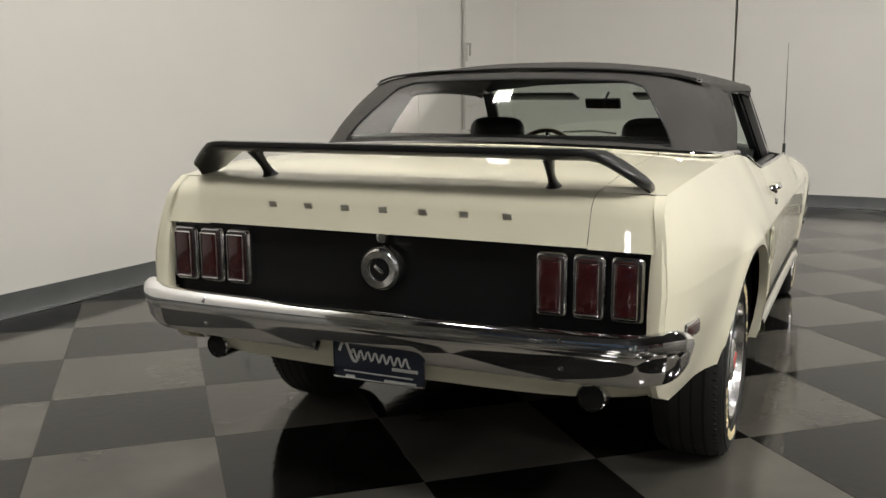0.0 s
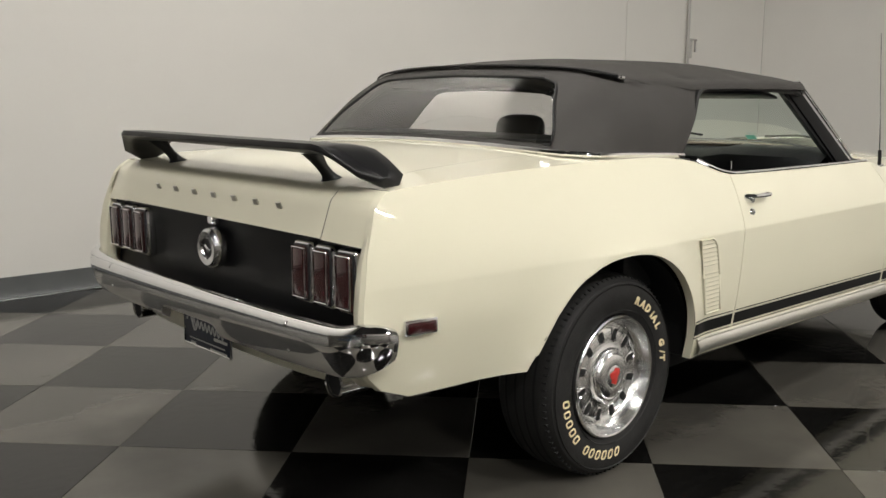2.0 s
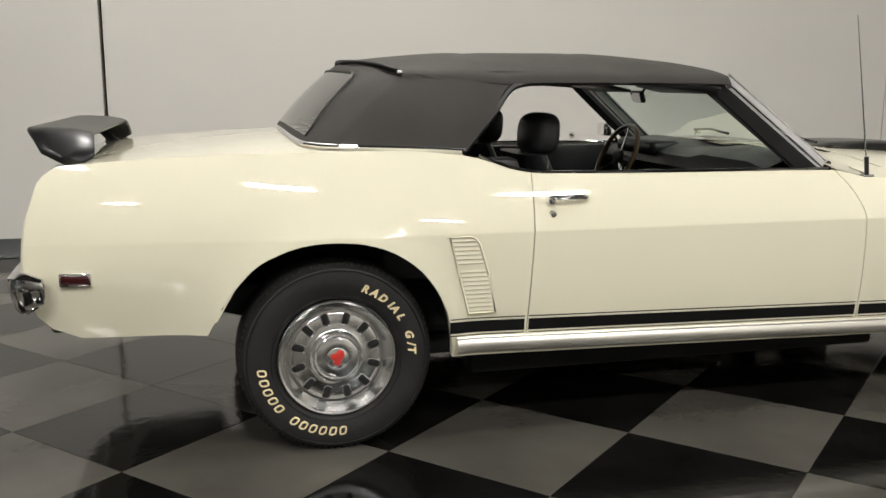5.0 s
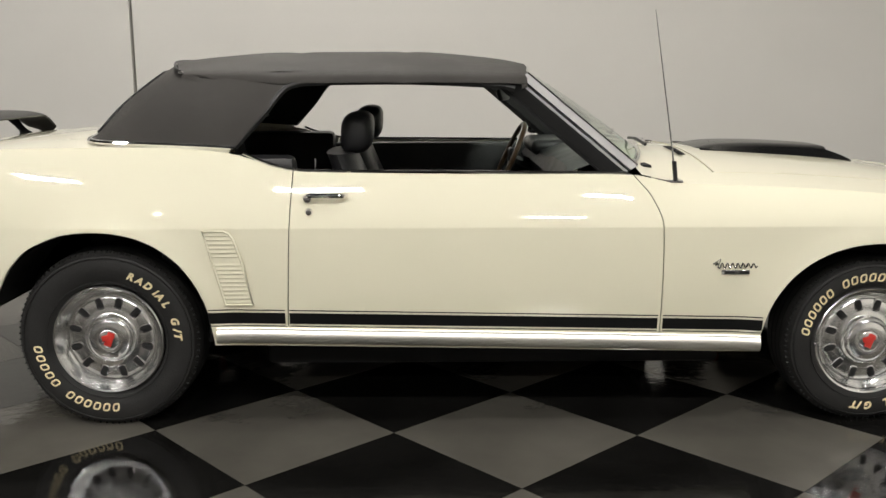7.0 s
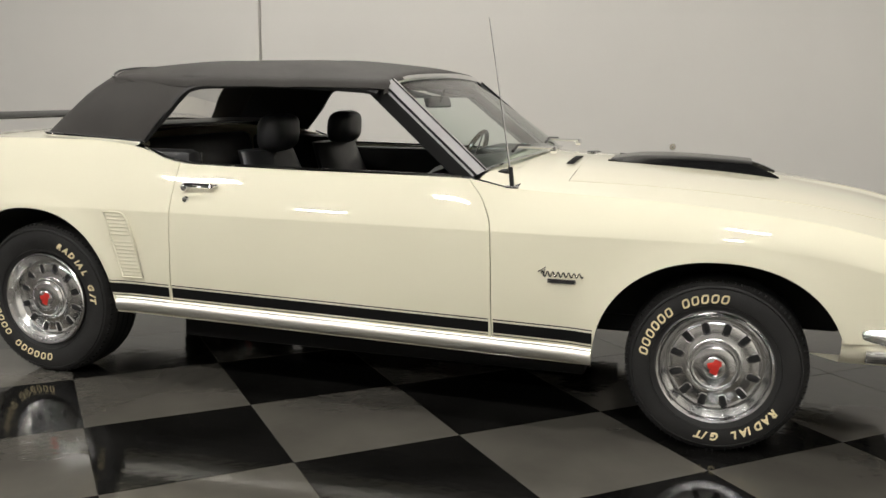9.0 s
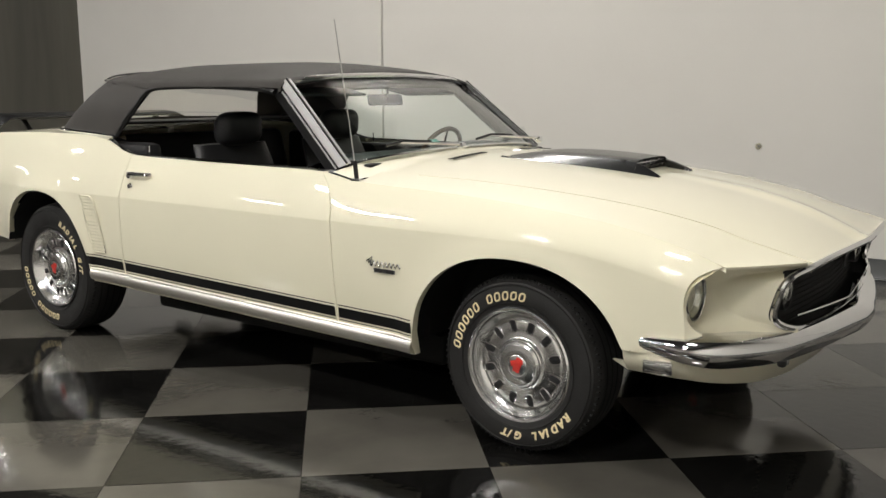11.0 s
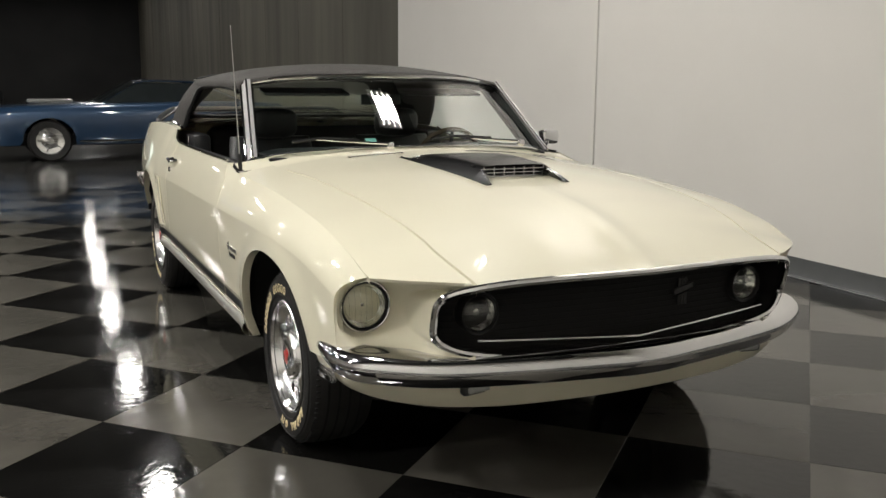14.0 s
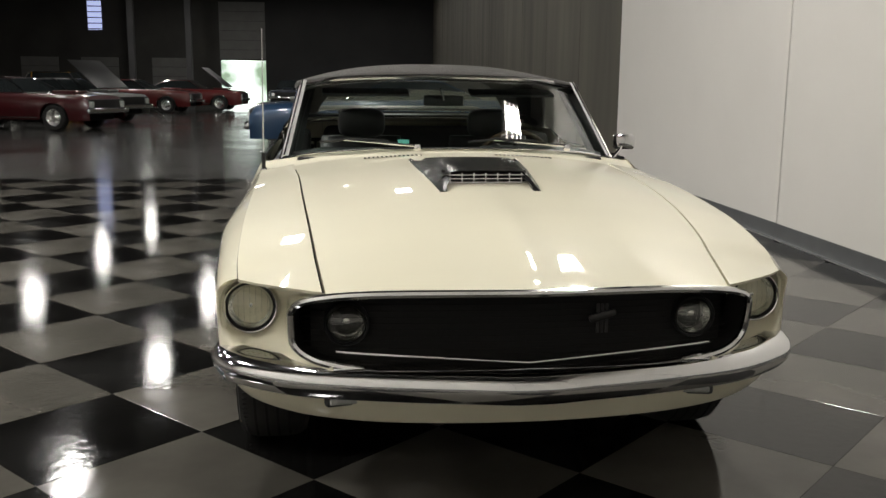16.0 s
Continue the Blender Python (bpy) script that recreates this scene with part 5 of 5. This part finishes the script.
for sgn in (-1, 1):
    cpart("quarter_trim", boxm((.42, sgn * .70, .76), (.50, .10, .42), .03), LEATHER, "black vinyl rear side trim")
    cpart("door_post", tube([(.75, sgn * .79, .90), (.75, sgn * .79, .965)], .004, 6), CHROME, "small lock button")
    cpart("window_winder", tube([(1.25, sgn * .735, .72), (1.33, sgn * .72, .74)], .008, 6), CHROME, "window crank")
cpart("gear_tunnel", boxm((1.3, 0, .44), (1.0, .24, .16), .05), CARPET)

# ---- other cars in the hall ----


def parked_car(name, label, paint, m, length=5.0, width=1.86, height=1.36, open_bonnet=False, bonnet_stripe=None, wagon=False, wb=None):
    """A classic coupe: x ahead, origin on the floor under its middle."""
    L, W = length / 2, width / 2
    ax = (L - .95, -L + 1.12)
    r = root(name, label, "car", "parked cars")
    R = .335
    belt = smooth_curve([-L, -L + .15, -L * .5, -.2, L * .35, L - .15, L], [.80, .93, .97, .95, .93, .86, .70])
    wid = smooth_curve([-L, -L + .2, -L * .4, L * .4, L - .25, L], [W * .86, W * .95, W, W, W * .96, W * .86])

    def arc(x):
        z = .27
        for c in ax:
            d = (x - c) / .40
            if abs(d) < 1:
                z = max(z, .33 + .38 * math.sqrt(1 - d * d))
        return z
    xs = sorted(set([round(-L + length * i / 40, 4) for i in range(41)] + [round(c + .40 * math.cos(math.pi * k / 14), 4) for c in ax for k in range(15)]))
    rows = []
    for x in xs:
        row = []
        b, w = belt(x), wid(x)
        for fz, fy in ((0, .94), (.2, .98), (.45, 1.0), (.65, 1.0), (.8, .985), (.92, .95), (.98, .90), (1.0, .84)):
            z = max(.27 + (b - .27) * fz, arc(x))
            row.append((w * fy, z))
        for k in range(1, 6):
            row.append((w * .84 * (1 - k / 5), b + .03 * (1 - (1 - k / 5) ** 2)))
        full = [Vector((x, -y, z)) for y, z in row] + [Vector((x, y, z)) for y, z in reversed(row[:-1])]
        rows.append(full)
    b = grid(rows)
    part("body", b, paint, r)
    part("underbody", boxm((0, 0, .36), (length * .9, width * .78, .22), .03), DARKIN, r)
    for x, s in ((L, 1), (-L, -1)):
        part("grille" if s > 0 else "tail_panel", boxm((x - s * .03, 0, .64), (.06, W * 1.62, .30), .02), PIPING, r)
        part("bumper", boxm((x + s * .04, 0, .50), (.10, W * 1.9, .13), .04, 3), CHROME, r)
    for sy in (-1, 1):
        part("head_lamp", boxm((L + .005, sy * W * .72, .66), (.03, .17, .17), .03, 3), LENS, r)
        part("tail_lamp", boxm((-L - .005, sy * W * .66, .68), (.03, .30, .12), .02), REDLENS, r)
    # cabin
    x1, x2, x3, x4 = (L * .30, L * .06, -L * .40, -L * .68) if not wagon else (L * .3, L * .06, -L * .8, -L * .95)
    zb = .95
    H = height
    rows = []
    for k in range(9):
        w = -1 + k / 4
        cw = W * .80
        rw_ = W * .62
        rows.append([Vector((x1 - .05 * w * w, w * cw, zb)), Vector((x2 - .04 * w * w, w * rw_, H - .05 - .02 * w * w)), Vector((x2 - .25, w * rw_, H - .01 - .03 * w * w)),
                     Vector((x3 + .15, w * rw_, H - .02 - .03 * w * w)), Vector((x3, w * rw_, H - .07 - .02 * w * w)), Vector((x4, w * cw * .97, zb + .01))])
    bm = bmesh.new()
    grid([rr[1:5] for rr in rows], bm)
    part("roof", bm, paint, r)
    part("windscreen", grid([rr[0:2] for rr in rows]), DARKGLASS, r)
    part("rear_window", grid([rr[4:6] for rr in rows]), DARKGLASS, r)
    for e in (0, -1):
        rr = rows[e]
        part("side_window", grid([[rr[0], rr[5]], [rr[0] * .5 + rr[1] * .5, rr[5] * .5 + rr[4] * .5], [rr[1], rr[4]]]), DARKGLASS, r)
        s = -1 if e == 0 else 1
        part("window_trim", tube([rr[0], rr[1], rr[2], rr[3], rr[4], rr[5]], .016, 6), CHROME, r)
        part("rear_pillar", grid([[rr[4], rr[5]], [rr[4] + Vector((.24, 0, 0)), rr[5] + Vector((.62, 0, 0))]]) if not wagon else tube([rr[3], (rr[3].x, s * W * .8, zb)], .03, 6), paint, r)
        part("sill_trim", tube([(ax[1] + .45, s * (W - .01), .33), (ax[0] - .45, s * (W - .01), .33)], .014, 6), CHROME, r)
    for cx in ax:
        for sy in (-1, 1):
            c = (cx, sy * (W - .13), R)
            w = part("wheel", lathe([(R - .12, -.1), (R - .03, -.11), (R, -.07), (R, .07), (R - .03, .11), (R - .12, .1)], 32, c, sy=sy), RUBBER, r)
            part("rim", lathe([(R - .12, .1), (R - .13, .06), (R - .20, .05), (.09, .075), (.06, .10), (0, .10)], 28, c, sy=sy), STEEL, w)
            for k in range(5):
                a = 2 * math.pi * k / 5
                part("spoke", boxm((cx + .13 * math.cos(a), c[1] + sy * .065, R + .13 * math.sin(a)), (.12, .02, .03), .006, 1, Matrix.Rotation(-a, 3, 'Y')), STEEL, w)
    part("bonnet_scoop", boxm((L * .58, 0, belt(L * .58) + .055), (.7, .5, .07), .03), bonnet_stripe or paint, r)
    if bonnet_stripe:
        for sy in (-1, 1):
            part("bonnet_stripe", grid([[Vector((x, sy * yy, belt(x) + .034)) for yy in (.30, .42)] for x in [L * (.34 + .06 * k) for k in range(9)]]), bonnet_stripe, r)
    if open_bonnet:
        part("raised_bonnet", boxm((L * .5, 0, 1.45), (1.35, W * 1.5, .04), .015, 2, Matrix.Rotation(radians(38), 3, 'Y')), PIPING, r)
    r.matrix_basis = m
    return r


DARKGLASS = mat("dark_window_glass", (0.02, 0.024, 0.025), 0.05, 0, 0, 0.1, 4, spec=0.8)
BLUE = mat("metallic_blue_paint", (0.017, 0.047, 0.10), 0.35, 0.3, 1.0, 0.04, 3)
REDC = mat("red_car_paint", (0.11, 0.007, 0.007), 0.35, 0, 1.0, 0.05, 3)
MAROON = mat("maroon_car_paint", (0.05, 0.006, 0.008), 0.35, 0, 1.0, 0.05, 3)
WHITEC = mat("white_car_paint", (0.20, 0.20, 0.19), 0.35, 0, 1.0, 0.03, 3)
NAVY = mat("dark_blue_car_paint", (0.012, 0.016, 0.035), 0.35, 0, 1.0, 0.05, 3)
YELLOW = mat("yellow_car_paint", (0.5, 0.27, 0.03), 0.4, 0, 1.0, 0.05, 3)
parked_car("coupe_car", "metallic blue two-door coupe with a white-striped bonnet", BLUE, pose(-11.3, .55, 0, 0, 0, -88), 5.0, 1.9, 1.36, bonnet_stripe=WHITEC)
parked_car("coupe_car", "dark navy coupe near the open dock door", NAVY, pose(-43.0, -2.45, 0, 0, 0, -4), 4.7, height=1.4)
parked_car("coupe_car", "maroon coupe with chrome trim in a row", MAROON, pose(-19.5, -8.6, 0, 0, 0, 70), 5.1)
parked_car("coupe_car", "white coupe with its bonnet up", WHITEC, pose(-24.0, -8.6, 0, 0, 0, 62), 4.9, open_bonnet=True)
parked_car("coupe_car", "dark red coupe at the end of a row", REDC, pose(-17.6, -12.0, 0, 0, 0, 75), 4.9)
parked_car("coupe_car", "bright red coupe in a row", REDC, pose(-33.0, -8.3, 0, 0, 0, 80), 4.9)
parked_car("coupe_car", "red coupe with its bonnet raised", REDC, pose(-36.0, -6.6, 0, 0, 0, 84), 4.8, open_bonnet=True)
parked_car("coupe_car", "maroon coupe in a row", MAROON, pose(-27.5, -12.6, 0, 0, 0, 70), 5.0)
parked_car("coupe_car", "yellow car behind the row", YELLOW, pose(-39.5, -12.5, 0, 0, 0, 80), 4.6, height=1.7, wagon=True)
parked_car("coupe_car", "white coupe far back in the hall", WHITEC, pose(-34.5, -14.5, 0, 0, 0, 75), 4.9)

# ---- floor: checker tiles laid diagonally, polished concrete beyond ----
ground = tagged(part("floor", boxm(room(-19.3, 11.8, -.06), (54, 25, .10), rot=Matrix.Rotation(SKEW, 3, 'Z')), CONCFLOOR, smooth=False),
                "dark polished concrete floor under black and grey checker tiles", "floor", kind="structure")
S, LA = .6096, radians(42.4)
LU, LV = Vector((math.cos(LA), math.sin(LA), 0)), Vector((-math.sin(LA), math.cos(LA), 0))


def tile_mesh(material):
    h, b = S / 2 - .0006, .0012
    bm = bmesh.new()
    rows = [[(-h, -h, -.0098), (h, -h, -.0098), (h, h, -.0098), (-h, h, -.0098)], [(-h, -h, -.0006), (h, -h, -.0006), (h, h, -.0006), (-h, h, -.0006)],
            [(-h + b, -h + b, 0), (h - b, -h + b, 0), (h - b, h - b, 0), (-h + b, h - b, 0)]]
    grid(rows, bm, close=True)
    bm.faces.new([v for v in bm.verts if v.co.z > -.0003])
    me = to_mesh("tile", bm, smooth=False)
    me.materials.append(material)
    return me


TM = (tile_mesh(TILEL), tile_mesh(TILED))
cells = []
for i in range(-30, 31):
    for j in range(-30, 31):
        p = LU * (.1234 + S * (i + .5)) + LV * (-1.3804 + S * (j + .5))
        q = ROOM.inverted() @ p
        u, v = q.x, -q.y
        if -6.05 < u < WALL_U1 + .35 and -.3 < v < 12.5:
            cells.append(((p - Vector((1.8, -.9, 0))).length, i, j, p))
cells.sort(key=lambda c: c[0])
rest_bm = {0: bmesh.new(), 1: bmesh.new()}
for n, (d, i, j, p) in enumerate(cells):
    dark = (i + j + 1) % 2
    if n < 290:
        o = new("tile", TM[dark])
        o.parent = ground
        o.matrix_basis = Matrix.Translation(p) @ Matrix.Rotation(LA, 4, 'Z')
    else:
        box(rest_bm[dark], p - Vector((0, 0, .005)), (S - .0012, S - .0012, .0098), rot=Matrix.Rotation(LA, 3, 'Z'))
for dark, b in rest_bm.items():
    tagged(part("tiles", b, TILED if dark else TILEL, ground, smooth=False), "outer checker tiles", kind="stuff")
